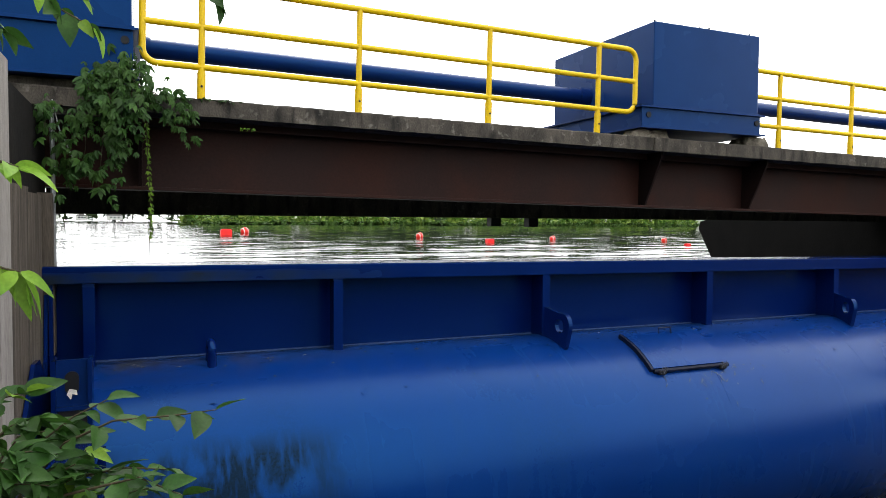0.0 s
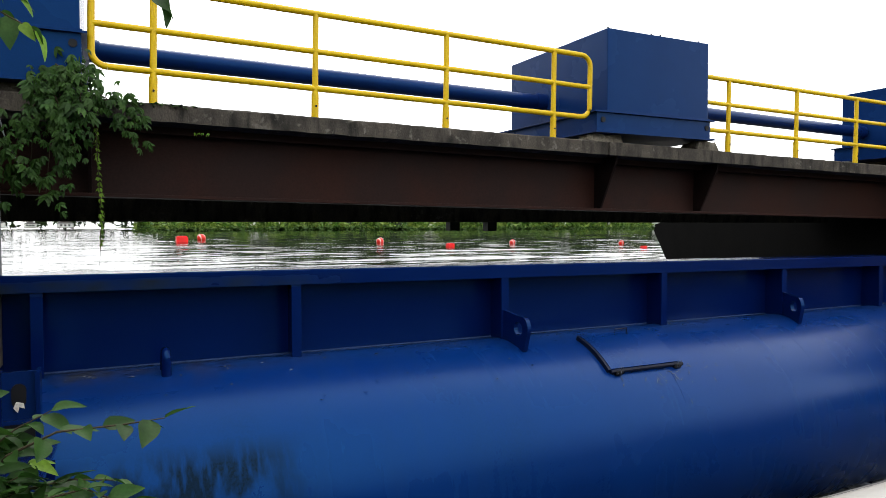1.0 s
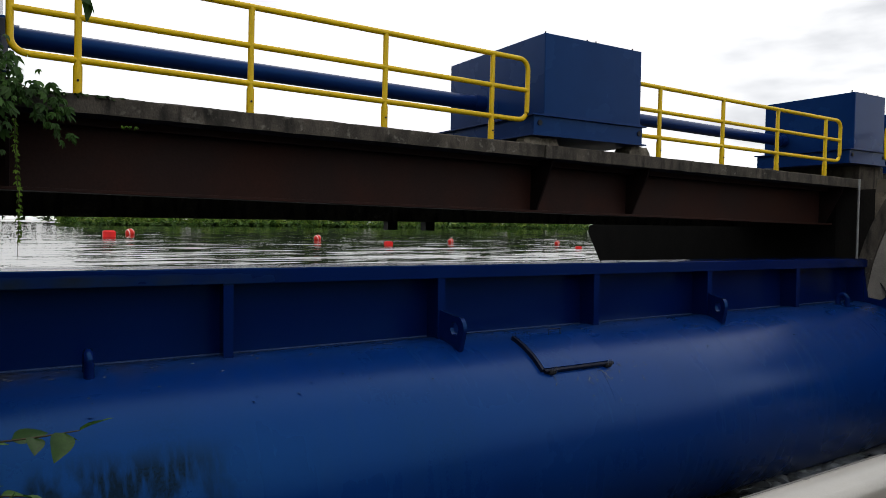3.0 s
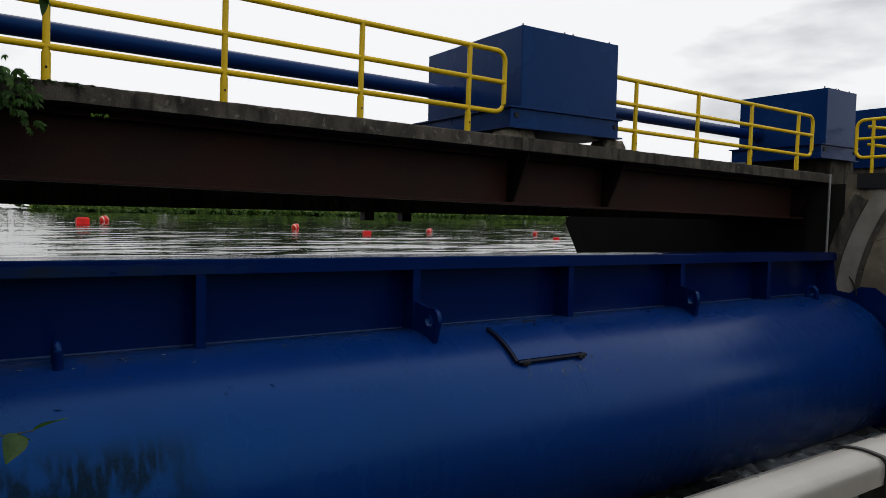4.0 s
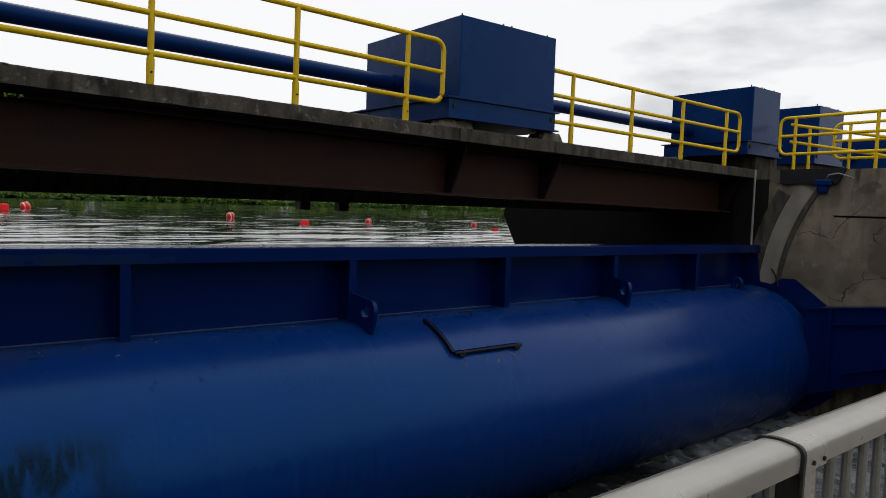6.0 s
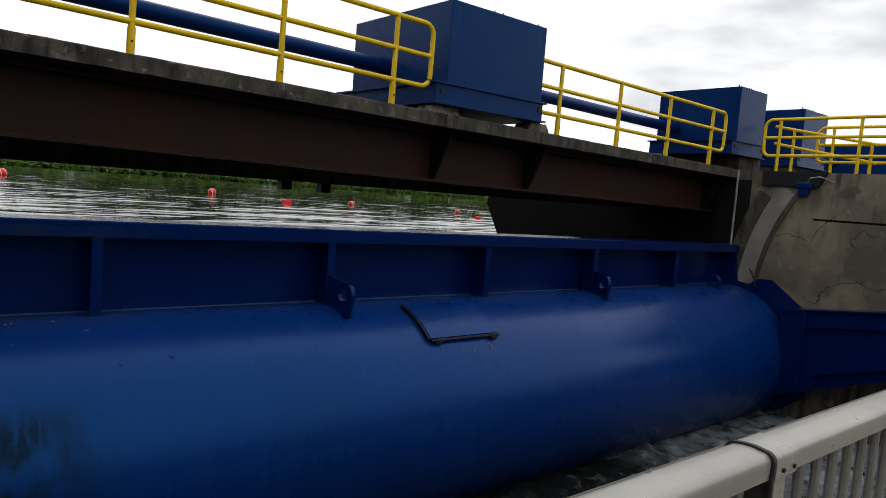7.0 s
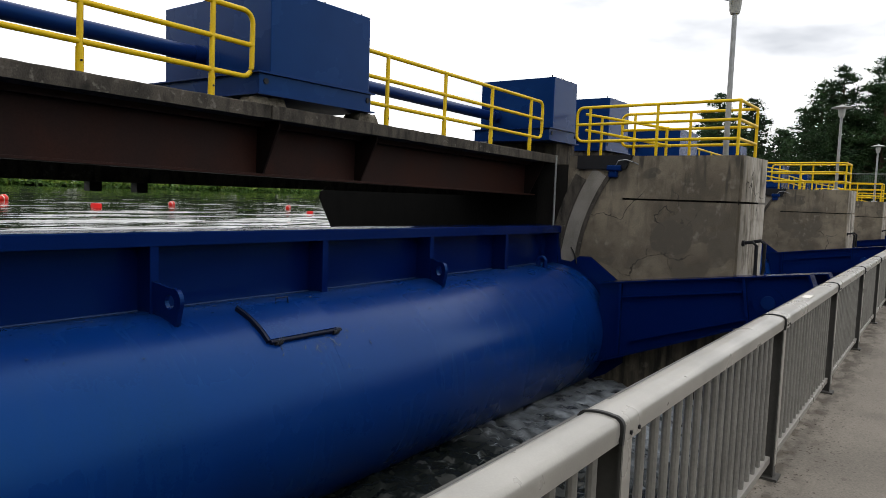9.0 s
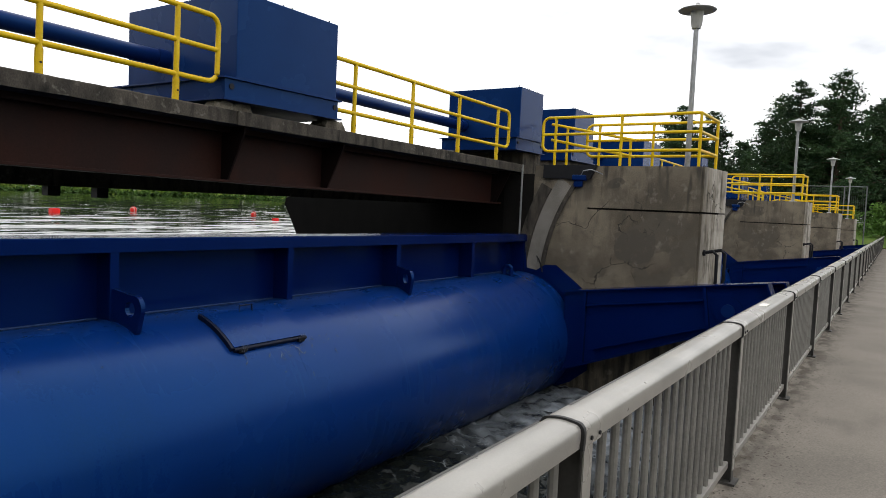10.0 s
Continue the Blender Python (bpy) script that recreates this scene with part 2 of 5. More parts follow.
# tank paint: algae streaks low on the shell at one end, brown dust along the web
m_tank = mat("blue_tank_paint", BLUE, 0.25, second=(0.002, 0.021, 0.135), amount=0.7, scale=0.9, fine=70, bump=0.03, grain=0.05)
over(m_tank, (0.004, 0.0055, 0.007), lambda n, l, v, x, y, z: times(
    n, l, mask_range(n, l, noise_of(n, l, v, 2.2, (1.8, 0.1, 1.1), 8), 0.38, 0.50), mask_range(n, l, noise_of(n, l, v, 9, (2.2, 0.1, 0.5), 6), 0.25, 0.52),
    mask_range(n, l, z, -0.27, -0.45), mask_range(n, l, x, 2.9, 3.5), mask_range(n, l, x, 5.35, 4.8)), 0.75)
over(m_tank, (0.03, 0.027, 0.02), lambda n, l, v, x, y, z: times(
    n, l, mask_range(n, l, noise_of(n, l, v, 3.5), 0.38, 0.66), mask_range(n, l, y, 6.45, 6.95), mask_range(n, l, x, 6.0, 3.2)), 0.8)
over(m_tank, (0.012, 0.020, 0.042), lambda n, l, v, x, y, z: times(
    n, l, mask_range(n, l, noise_of(n, l, v, 3, (0.5, 1, 1)), 0.40, 1.0), mask_range(n, l, y, 6.6, 7.0)), 0.8)

over(m_blue, (0.010, 0.0098, 0.0095), lambda n, l, v, x, y, z: times(
    n, l, mask_range(n, l, noise_of(n, l, v, 4.0, (0.6, 1, 1), 7), 0.30, 0.62), mask_range(n, l, x, 6.2, 4.4), mask_range(n, l, z, 0.90, 0.96), mask_range(n, l, z, 1.07, 1.03)), 0.75)

# chalky runs down the shell, and dull patches
over(m_tank, (0.005, 0.027, 0.125), lambda n, l, v, x, y, z: times(
    n, l, mask_range(n, l, noise_of(n, l, v, 2.0, (2.4, 0.25, 0.25), 6), 0.50, 0.95), mask_range(n, l, noise_of(n, l, v, 0.6), 0.35, 0.65)), 0.42)
over(m_tank, (0.0016, 0.014, 0.078), lambda n, l, v, x, y, z: times(
    n, l, mask_range(n, l, noise_of(n, l, v, 1.2, (0.8, 0.4, 0.4), 7), 0.48, 0.9), mask_range(n, l, noise_of(n, l, v, 40), 0.3, 0.7)), 0.34)

m_tank.node_tree.nodes["Principled BSDF"].inputs["Specular IOR Level"].default_value = 0.4
for m_ in (m_blue, m_box, m_pipe, m_tank):
    m_.node_tree.nodes["Principled BSDF"].inputs["Specular Tint"].default_value = (0.13, 0.50, 1.0, 1)

# pier concrete: formwork bands, grey patches, pale leach marks, a paler downstream end face
m_pier = mat("weathered_pier_concrete", (0.205, 0.174, 0.128), 0.92, second=(0.088, 0.075, 0.057), amount=0.9, scale=1.1, fine=60, bump=0.45, grain=0.2, edge=(0.36, 0.66), spec=0.15)
over(m_pier, (0.105, 0.092, 0.072), lambda n, l, v, x, y, z: times(n, l, mask_range(n, l, noise_of(n, l, v, 1.1, (1, 1, 1.4), 2), 0.585, 0.60), mask_range(n, l, noise_of(n, l, v, 9), 0.2, 0.5)))
over(m_pier, (0.062, 0.056, 0.047), lambda n, l, v, x, y, z: times(n, l, mask_range(n, l, noise_of(n, l, v, 2.6, (1.2, 1.2, 0.5), 5), 0.50, 0.66), mask_range(n, l, z, 1.2, 2.5)))
# paler streaked tone over the downstream end face only
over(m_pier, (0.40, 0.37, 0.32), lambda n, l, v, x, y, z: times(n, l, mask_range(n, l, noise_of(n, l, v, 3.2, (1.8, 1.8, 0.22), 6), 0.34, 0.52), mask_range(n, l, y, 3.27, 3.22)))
over(m_pier, (0.24, 0.215, 0.175), lambda n, l, v, x, y, z: mask_range(n, l, noise_of(n, l, v, 4.5, (1.5, 1.5, 0.5), 6), 0.67, 0.80))
over(m_pier, (0.03, 0.028, 0.024), lambda n, l, v, x, y, z: times(n, l, mask_range(n, l, noise_of(n, l, v, 5, (1.4, 1.4, 0.12), 6), 0.40, 0.60), mask_range(n, l, z, -0.1, -0.7)))
over(m_pier, (0.05, 0.045, 0.038), lambda n, l, v, x, y, z: times(n, l, mask_range(n, l, noise_of(n, l, v, 4.0, (1.6, 1.6, 0.22), 8), 0.55, 0.68), mask_range(n, l, z, 0.6, 2.4)))
over(m_pier, (0.085, 0.074, 0.058), lambda n, l, v, x, y, z: mask_range(n, l, noise_of(n, l, v, 3.4, (1, 1, 1.2), 11), 0.50, 0.86))
over(m_pier, (0.23, 0.205, 0.165), lambda n, l, v, x, y, z: times(n, l, mask_range(n, l, noise_of(n, l, v, 7.0, (1, 1, 0.8), 10), 0.58, 0.80), mask_range(n, l, noise_of(n, l, v, 0.8), 0.42, 0.56)))


def cracks(n, l, v, x, y, z):
    warp, mp = n.new("ShaderNodeTexNoise"), n.new("ShaderNodeVectorMath")
    warp.inputs["Scale"].default_value, warp.inputs["Detail"].default_value = 2.0, 5.0
    l.new(v, warp.inputs["Vector"])
    mp.operation = "MULTIPLY_ADD"
    l.new(warp.outputs["Color"], mp.inputs[0])
    mp.inputs[1].default_value = (0.7, 0.7, 0.7)
    l.new(v, mp.inputs[2])
    vo = n.new("ShaderNodeTexVoronoi")
    vo.feature = "DISTANCE_TO_EDGE"
    vo.inputs["Scale"].default_value = 0.9
    l.new(mp.outputs["Vector"], vo.inputs["Vector"])
    return times(n, l, mask_range(n, l, vo.outputs["Distance"], 0.012, 0.004), mask_range(n, l, noise_of(n, l, v, 0.9), 0.53, 0.60))


over(m_pier, (0.045, 0.04, 0.033), cracks)


def damp_patch(n, l, v, x, y, z):
    box = times(n, l, mask_range(n, l, y, 3.95, 4.3), mask_range(n, l, y, 5.1, 4.75), mask_range(n, l, z, 0.4, 0.75), mask_range(n, l, z, 1.4, 1.0), mask_range(n, l, x, 20.0, 19.5))
    add = n.new("ShaderNodeMath")
    l.new(box, add.inputs[0])
    l.new(noise_of(n, l, v, 2.6, (1, 1, 1), 6), add.inputs[1])
    return times(n, l, mask_range(n, l, add.outputs["Value"], 0.92, 0.97), mask_range(n, l, noise_of(n, l, v, 8), 0.1, 0.5))


over(m_pier, (0.092, 0.081, 0.065), damp_patch)
m_pier_pale = mat("pale_gate_track_concrete", (0.22, 0.205, 0.18), 0.9, second=(0.13, 0.12, 0.1), amount=0.8, scale=2.2, fine=60, bump=0.35, grain=0.2)
m_board = mat("weathered_grey_timber", (0.25, 0.23, 0.205), 0.9, second=(0.2, 0.18, 0.16), amount=0.9, scale=3, fine=40, bump=0.5, grain=0.25, stretch=(4, 4, 0.3))


m_board_old = mat("dark_weathered_timber", (0.105, 0.088, 0.070), 0.9, second=(0.05, 0.042, 0.034), amount=0.9, scale=3, fine=40, bump=0.5, grain=0.25, stretch=(4, 4, 0.3), spec=0.15)


def water(name, base, scale, stretch, bump, rough, swell, low=0.23, gain=2.5):
    m = bpy.data.materials.new(name)
    m.use_nodes = True
    n, l = m.node_tree.nodes, m.node_tree.links
    p = n["Principled BSDF"]
    p.inputs["Base Color"].default_value = (*base, 1)
    p.inputs["Roughness"].default_value, p.inputs["IOR"].default_value = rough, 1.33
    geo = n.new("ShaderNodeNewGeometry")
    a = noise_of(n, l, geo.outputs["Position"], scale, stretch, 3.0)
    c = noise_of(n, l, geo.outputs["Position"], scale * low, stretch, 2.0)
    k = n.new("ShaderNodeMath")
    k.operation = "MULTIPLY_ADD"
    k.inputs[1].default_value = gain
    l.new(c, k.inputs[0])
    l.new(a, k.inputs[2])
    b = n.new("ShaderNodeBump")
    b.inputs["Strength"].default_value, b.inputs["Distance"].default_value = bump, swell
    l.new(k.outputs["Value"], b.inputs["Height"])
    l.new(b.outputs["Normal"], p.inputs["Normal"])
    return m, n, l, p, geo


m_river, *_ = water("rippled_river_water", (0.006, 0.011, 0.006), 3.6, (0.22, 1.0, 1.0), 0.14, 0.01, 0.07, 0.16, 6.0)
m_river.node_tree.nodes["Principled BSDF"].inputs["Specular IOR Level"].default_value = 0.3
m_tail, tn, tl, tp, tg = water("foaming_tail_water", (0.02, 0.024, 0.022), 3.0, (1, 1, 1), 0.9, 0.12, 0.12)
t_sep = tn.new("ShaderNodeSeparateXYZ")
tl.new(tg.outputs["Position"], t_sep.inputs["Vector"])
t_pos = tg.outputs["Position"]
dense = times(tn, tl, mask_range(tn, tl, t_sep.outputs["X"], 12.6, 14.6), mask_range(tn, tl, noise_of(tn, tl, t_pos, 2.6, (1.5, 0.6, 1), 14), 0.30, 0.78))
t_warp, t_off = tn.new("ShaderNodeTexNoise"), tn.new("ShaderNodeVectorMath")
t_warp.inputs["Scale"].default_value, t_warp.inputs["Detail"].default_value = 1.6, 6.0
tl.new(t_pos, t_warp.inputs["Vector"])
t_off.operation = "MULTIPLY_ADD"
tl.new(t_warp.outputs["Color"], t_off.inputs[0])
t_off.inputs[1].default_value = (1.2, 1.2, 0.0)
tl.new(t_pos, t_off.inputs[2])
t_vor = tn.new("ShaderNodeTexVoronoi")
t_vor.feature = "DISTANCE_TO_EDGE"
t_vor.inputs["Scale"].default_value = 1.7
tl.new(t_off.outputs["Vector"], t_vor.inputs["Vector"])
lines = times(tn, tl, mask_range(tn, tl, t_vor.outputs["Distance"], 0.05, 0.0), mask_range(tn, tl, noise_of(tn, tl, t_pos, 4.0, (1, 1, 1), 8), 0.48, 0.70), mask_range(tn, tl, t_sep.outputs["X"], 10.5, 13.5))
t_max = tn.new("ShaderNodeMath")
t_max.operation = "MAXIMUM"
tl.new(dense, t_max.inputs[0])
tl.new(lines, t_max.inputs[1])
foam = t_max.outputs["Value"]
t_mix = tn.new("ShaderNodeMix")
t_mix.data_type = "RGBA"
tl.new(foam, t_mix.inputs["Factor"])
t_mix.inputs["A"].default_value, t_mix.inputs["B"].default_value = (0.010, 0.012, 0.011, 1), (0.30, 0.33, 0.36, 1)
tl.new(t_mix.outputs["Result"], tp.inputs["Base Color"])
t_r = tn.new("ShaderNodeMapRange")
t_r.inputs["To Min"].default_value, t_r.inputs["To Max"].default_value = 0.1, 0.8
tl.new(foam, t_r.inputs["Value"])
tl.new(t_r.outputs["Result"], tp.inputs["Roughness"])
tp.inputs["Specular IOR Level"].default_value = 0.25


# ---- builders ----
def thing(name, base, label="", category="", group="", kind=""):
    ob = new(name)
    ob.location = base
    ob.empty_display_size = 0.2
    return tagged(ob, label, category, group, kind)


def root_of(ob):
    while ob.parent:
        ob = ob.parent
    return ob


def mesh_of(name, bm, material, off=(0, 0, 0), smooth=False):
    me = bpy.data.meshes.new(name)
    bmesh.ops.recalc_face_normals(bm, faces=bm.faces)
    bmesh.ops.translate(bm, verts=bm.verts, vec=-Vector(off))
    if smooth:
        for f in bm.faces:
            f.smooth = True
        for e in bm.edges:
            if len(e.link_faces) == 2 and e.calc_face_angle() > 0.6:
                e.smooth = False
    bm.to_mesh(me)
    bm.free()
    me.materials.append(material)
    return me


def part(name, bm, material, parent, label="", smooth=False):
    """One mesh under a thing or a part, its shape given in world places."""
    ob = new(name, mesh_of(name, bm, material, root_of(parent).location, smooth))
    ob.parent = parent
    return tagged(ob, label)


def piece(name, me, parent, m):
    ob = new(name, me)
    ob.parent = parent
    ob.matrix_local = m
    return ob


def solid(name, bm, material, label, category, kind="", smooth=False, group=""):
    """A thing of one mesh, its origin at the middle of its foot."""
    co = [v.co for v in bm.verts]
    base = Vector((sum(c.x for c in co) / len(co), sum(c.y for c in co) / len(co), min(c.z for c in co)))
    ob = new(name, mesh_of(name, bm, material, base, smooth))
    ob.location = base
    return tagged(ob, label, category, group, kind)


def add_box(bm, x0, x1, y0, y1, z0, z1, bevel=0.0):
    r = bmesh.ops.create_cube(bm, size=1, matrix=Matrix.Translation(((x0 + x1) / 2, (y0 + y1) / 2, (z0 + z1) / 2)) @ Matrix.Diagonal((x1 - x0, y1 - y0, z1 - z0, 1)))
    if bevel:
        es = list({e for v in r["verts"] for e in v.link_edges})
        bmesh.ops.bevel(bm, geom=es, offset=bevel, segments=2, affect="EDGES", profile=0.6)
    return bm


def bx(x0, x1, y0, y1, z0, z1, bevel=0.0):
    return add_box(bmesh.new(), x0, x1, y0, y1, z0, z1, bevel)


def add_prism(bm, pts, axis, a, b):
    """A polygon in the plane across axis, drawn out from a to b. Points are (y, z), (x, z) or (x, y)."""
    def at(p, q):
        return {"x": (q, p[0], p[1]), "y": (p[0], q, p[1]), "z": (p[0], p[1], q)}[axis]
    lo, hi = [bm.verts.new(at(p, a)) for p in pts], [bm.verts.new(at(p, b)) for p in pts]
    bm.faces.new(lo), bm.faces.new(list(reversed(hi)))
    for i in range(len(pts)):
        j = (i + 1) % len(pts)
        bm.faces.new((lo[i], hi[i], hi[j], lo[j]))
    return bm


def prism(pts, axis, a, b):
    return add_prism(bmesh.new(), pts, axis, a, b)


def add_tube(bm, pts, r, seg=10, r_end=None):
    """A round bar along a line of points, closed at both ends."""
    pts = [Vector(p) for p in pts]
    rings, up = [], Vector((0.31, 0.17, 0.93))
    for i, p in enumerate(pts):
        d = (pts[min(i + 1, len(pts) - 1)] - pts[max(i - 1, 0)]).normalized()
        s = d.cross(up)
        if s.length < 0.2:
            s = d.cross(Vector((1, 0, 0)))
        s.normalize()
        t = s.cross(d)
        q = r if r_end is None else r + (r_end - r) * i / (len(pts) - 1)
        rings.append([bm.verts.new(p + q * (math.cos(2 * math.pi * k / seg) * s + math.sin(2 * math.pi * k / seg) * t)) for k in range(seg)])
    for u, v in zip(rings, rings[1:]):
        for k in range(seg):
            bm.faces.new((u[k], u[(k + 1) % seg], v[(k + 1) % seg], v[k]))
    bm.faces.new(rings[0]), bm.faces.new(list(reversed(rings[-1])))
    return bm


def tube(pts, r, seg=10, r_end=None):
    return add_tube(bmesh.new(), pts, r, seg, r_end)


def arc(c, r, a0, a1, n, plane="yz", fixed=0.0):
    out = []
    for i in range(n + 1):
        a = radians(a0 + (a1 - a0) * i / n)
        u, v = c[0] + r * math.cos(a), c[1] + r * math.sin(a)
        out.append({"yz": (fixed, u, v), "xz": (u, fixed, v), "xy": (u, v, fixed)}[plane])
    return out


def ring_band(c, r0, r1, a0, a1, n):
    """Outline of an arc band in the y-z plane."""
    p = [q[1:] for q in arc(c, r0, a0, a1, n)] + [q[1:] for q in arc(c, r1, a1, a0, n)]
    return p


# ---- the dam: measures ----
SPAN = 16.4            # from pier to pier
PX0, PX1 = 17.65, 19.3  # faces of the pier at the end of the near span
PY0, PY1 = 3.26, 14.9    # its downstream and upstream ends
PIER_TOP = 2.535
TRUN = (2.55, -0.12)    # trunnion pin (y, z)
TC, TR = (7.02, -1.19), 1.38   # tank axis (y, z) and radius
DECK = 2.72
WATER, TAIL = 0.6, -2.3
WALK_Z = -0.1
OUT, DROP = 0.008, 0.006   # the footbridge leads off from the dam and downhill by this much a metre
BUOYS = [(10.0, 51.5, 0.30), (18.0, 37.0, 0.21), (23.5, 31.5, 0.16), (28.0, 28.0, 0.14)]   # x, y, radius
MARKERS = [(8.1, 45.5, 0.34), (18.05, 28.2, 0.155), (24.2, 22.2, 0.10)]   # x, y, half width

# ---- setting: water, banks, walkway ----
def sheet(name, x0, x1, y0, y1, z, nx, ny, material, rough, label, kind="structure", category="ground", f=0.6):
    bm = bmesh.new()
    g = [[bm.verts.new((x0 + (x1 - x0) * i / nx, y0 + (y1 - y0) * j / ny, 0)) for i in range(nx + 1)] for j in range(ny + 1)]
    for row in g:
        for v in row:
            v.co.z = z + rough * noise.noise(Vector((v.co.x * f, v.co.y * f, 3.1)))
    for j in range(ny):
        for i in range(nx):
            bm.faces.new((g[j][i], g[j][i + 1], g[j + 1][i + 1], g[j + 1][i]))
    return solid(name, bm, material, label, category, kind, True)


sheet("ground", -900, 1500, -1000, 1400, -6.0, 24, 24, m_earth, 0.0, "dark earth river bed and land reaching to the horizon")
wav = bmesh.new()
ys, step = [7.6], 0.05
while ys[-1] < 150:
    step *= 1.0098
    ys.append(ys[-1] + step)
rows = []
for y in ys:
    x_lo, x_hi, row = -8 - 0.05 * y, 24 + 1.25 * y, []
    for i in range(210):
        x = x_lo + (x_hi - x_lo) * i / 209
        k = max(0.0, 1 - y / 150)
        h = 0.030 * noise.noise(Vector((x * 0.30, y * 1.5, 0.3))) + 0.012 * noise.noise(Vector((x * 0.75, y * 3.6, 5.2))) + 0.03 * noise.noise(Vector((x * 0.12, y * 0.45, 9)))
        row.append(wav.verts.new((x, y, WATER + h * (0.4 + 0.6 * k + 0.35 * math.exp((7.6 - y) / 9)))))
    rows.append(row)
for u, v in zip(rows, rows[1:]):
    for i in range(209):
        wav.faces.new((u[i], u[i + 1], v[i + 1], v[i]))
solid("water", wav, m_river, "dark rippled river reflecting a white sky", "water", "structure", True)
sheet("water", -700, 900, 7.6, 620, WATER - 0.16, 60, 30, m_river, 0.0, "dark rippled river reaching to the far bank", category="water")
sheet("tail_water", -60, 110, -120, 7.2, TAIL - 0.34, 340, 200, m_tail, 0.22, "dark churning tail water with white foam", category="water", f=1.7)

churn = bmesh.new()
grid = []
for j in range(120):
    row = []
    for i in range(260):
        x, y = 6.0 + 13.2 * i / 259, 1.1 + 6.1 * j / 119
        p = Vector((x, y, 0))
        h = 0.12 * noise.noise(p * 0.9) + 0.10 * abs(noise.noise(p * 2.3 + Vector((7, 0, 1)))) + 0.05 * noise.noise(p * 5.5) + 0.028 * noise.noise(p * 12)
        row.append(churn.verts.new((x, y, TAIL + h)))
    grid.append(row)
for u, v in zip(grid, grid[1:]):
    for i in range(259):
        churn.faces.new((u[i], u[i + 1], v[i + 1], v[i]))
solid("tail_water", churn, m_tail, "dark churning water with white foam under the gate", "water", "structure", True)
wk = bx(-25, 76, -2.6, 0.98, WALK_Z - 0.45, WALK_Z)
kerb = bx(-25, 76, -2.9, -2.6, WALK_Z - 0.6, WALK_Z + 0.12)
for v in wk.verts[:] + kerb.verts[:]:
    v.co.y += OUT * (v.co.x - 5.875)
    v.co.z -= DROP * (v.co.x - 5.875)
walkway = solid("pavement", wk, m_walk, "pale worn concrete footbridge deck with dirt along its edge", "walkway", "structure")
solid("trim", kerb, m_walk, "low concrete kerb along the footbridge", "kerb", "structure")
for k in range(6):
    solid("trim", bx(1.0 + 16.4 * k, 1.8 + 16.4 * k, -2.4, 0.8, -6.0, WALK_Z - 0.46 - DROP * (16.4 * k - 4)), m_dark, "dark concrete footbridge pier in the tail water", "bridge pier", "structure")

# far bank of the river and the land at the end of the dam
sheet("ground", -900, 11, 380, 900, 1.6, 60, 14, m_grass, 0.5, "low far shore across the wide water", f=0.05)
sheet("ground", 11, 900, 172, 640, 1.3, 60, 14, m_grass, 0.5, "low grassy far bank of the river", f=0.05)
end_bank = bmesh.new()
add_prism(end_bank, [(72, -6), (72, -0.4), (78, 0.3), (95, 1.1), (240, 2.2), (240, -6)], "y", -60, 60)
solid("ground", end_bank, m_grass, "grassy bank where the dam and footbridge end", "ground", "structure")
side = prism([(-40, -6), (-40, 0.6), (1.2, 0.0), (2.9, -0.5), (3.3, -1.2), (4.1, -3.2), (4.1, -6)], "y", 1.0, 4.6)
solid("ground", side, m_earth, "overgrown earth bank beside the gate", "ground", "structure")


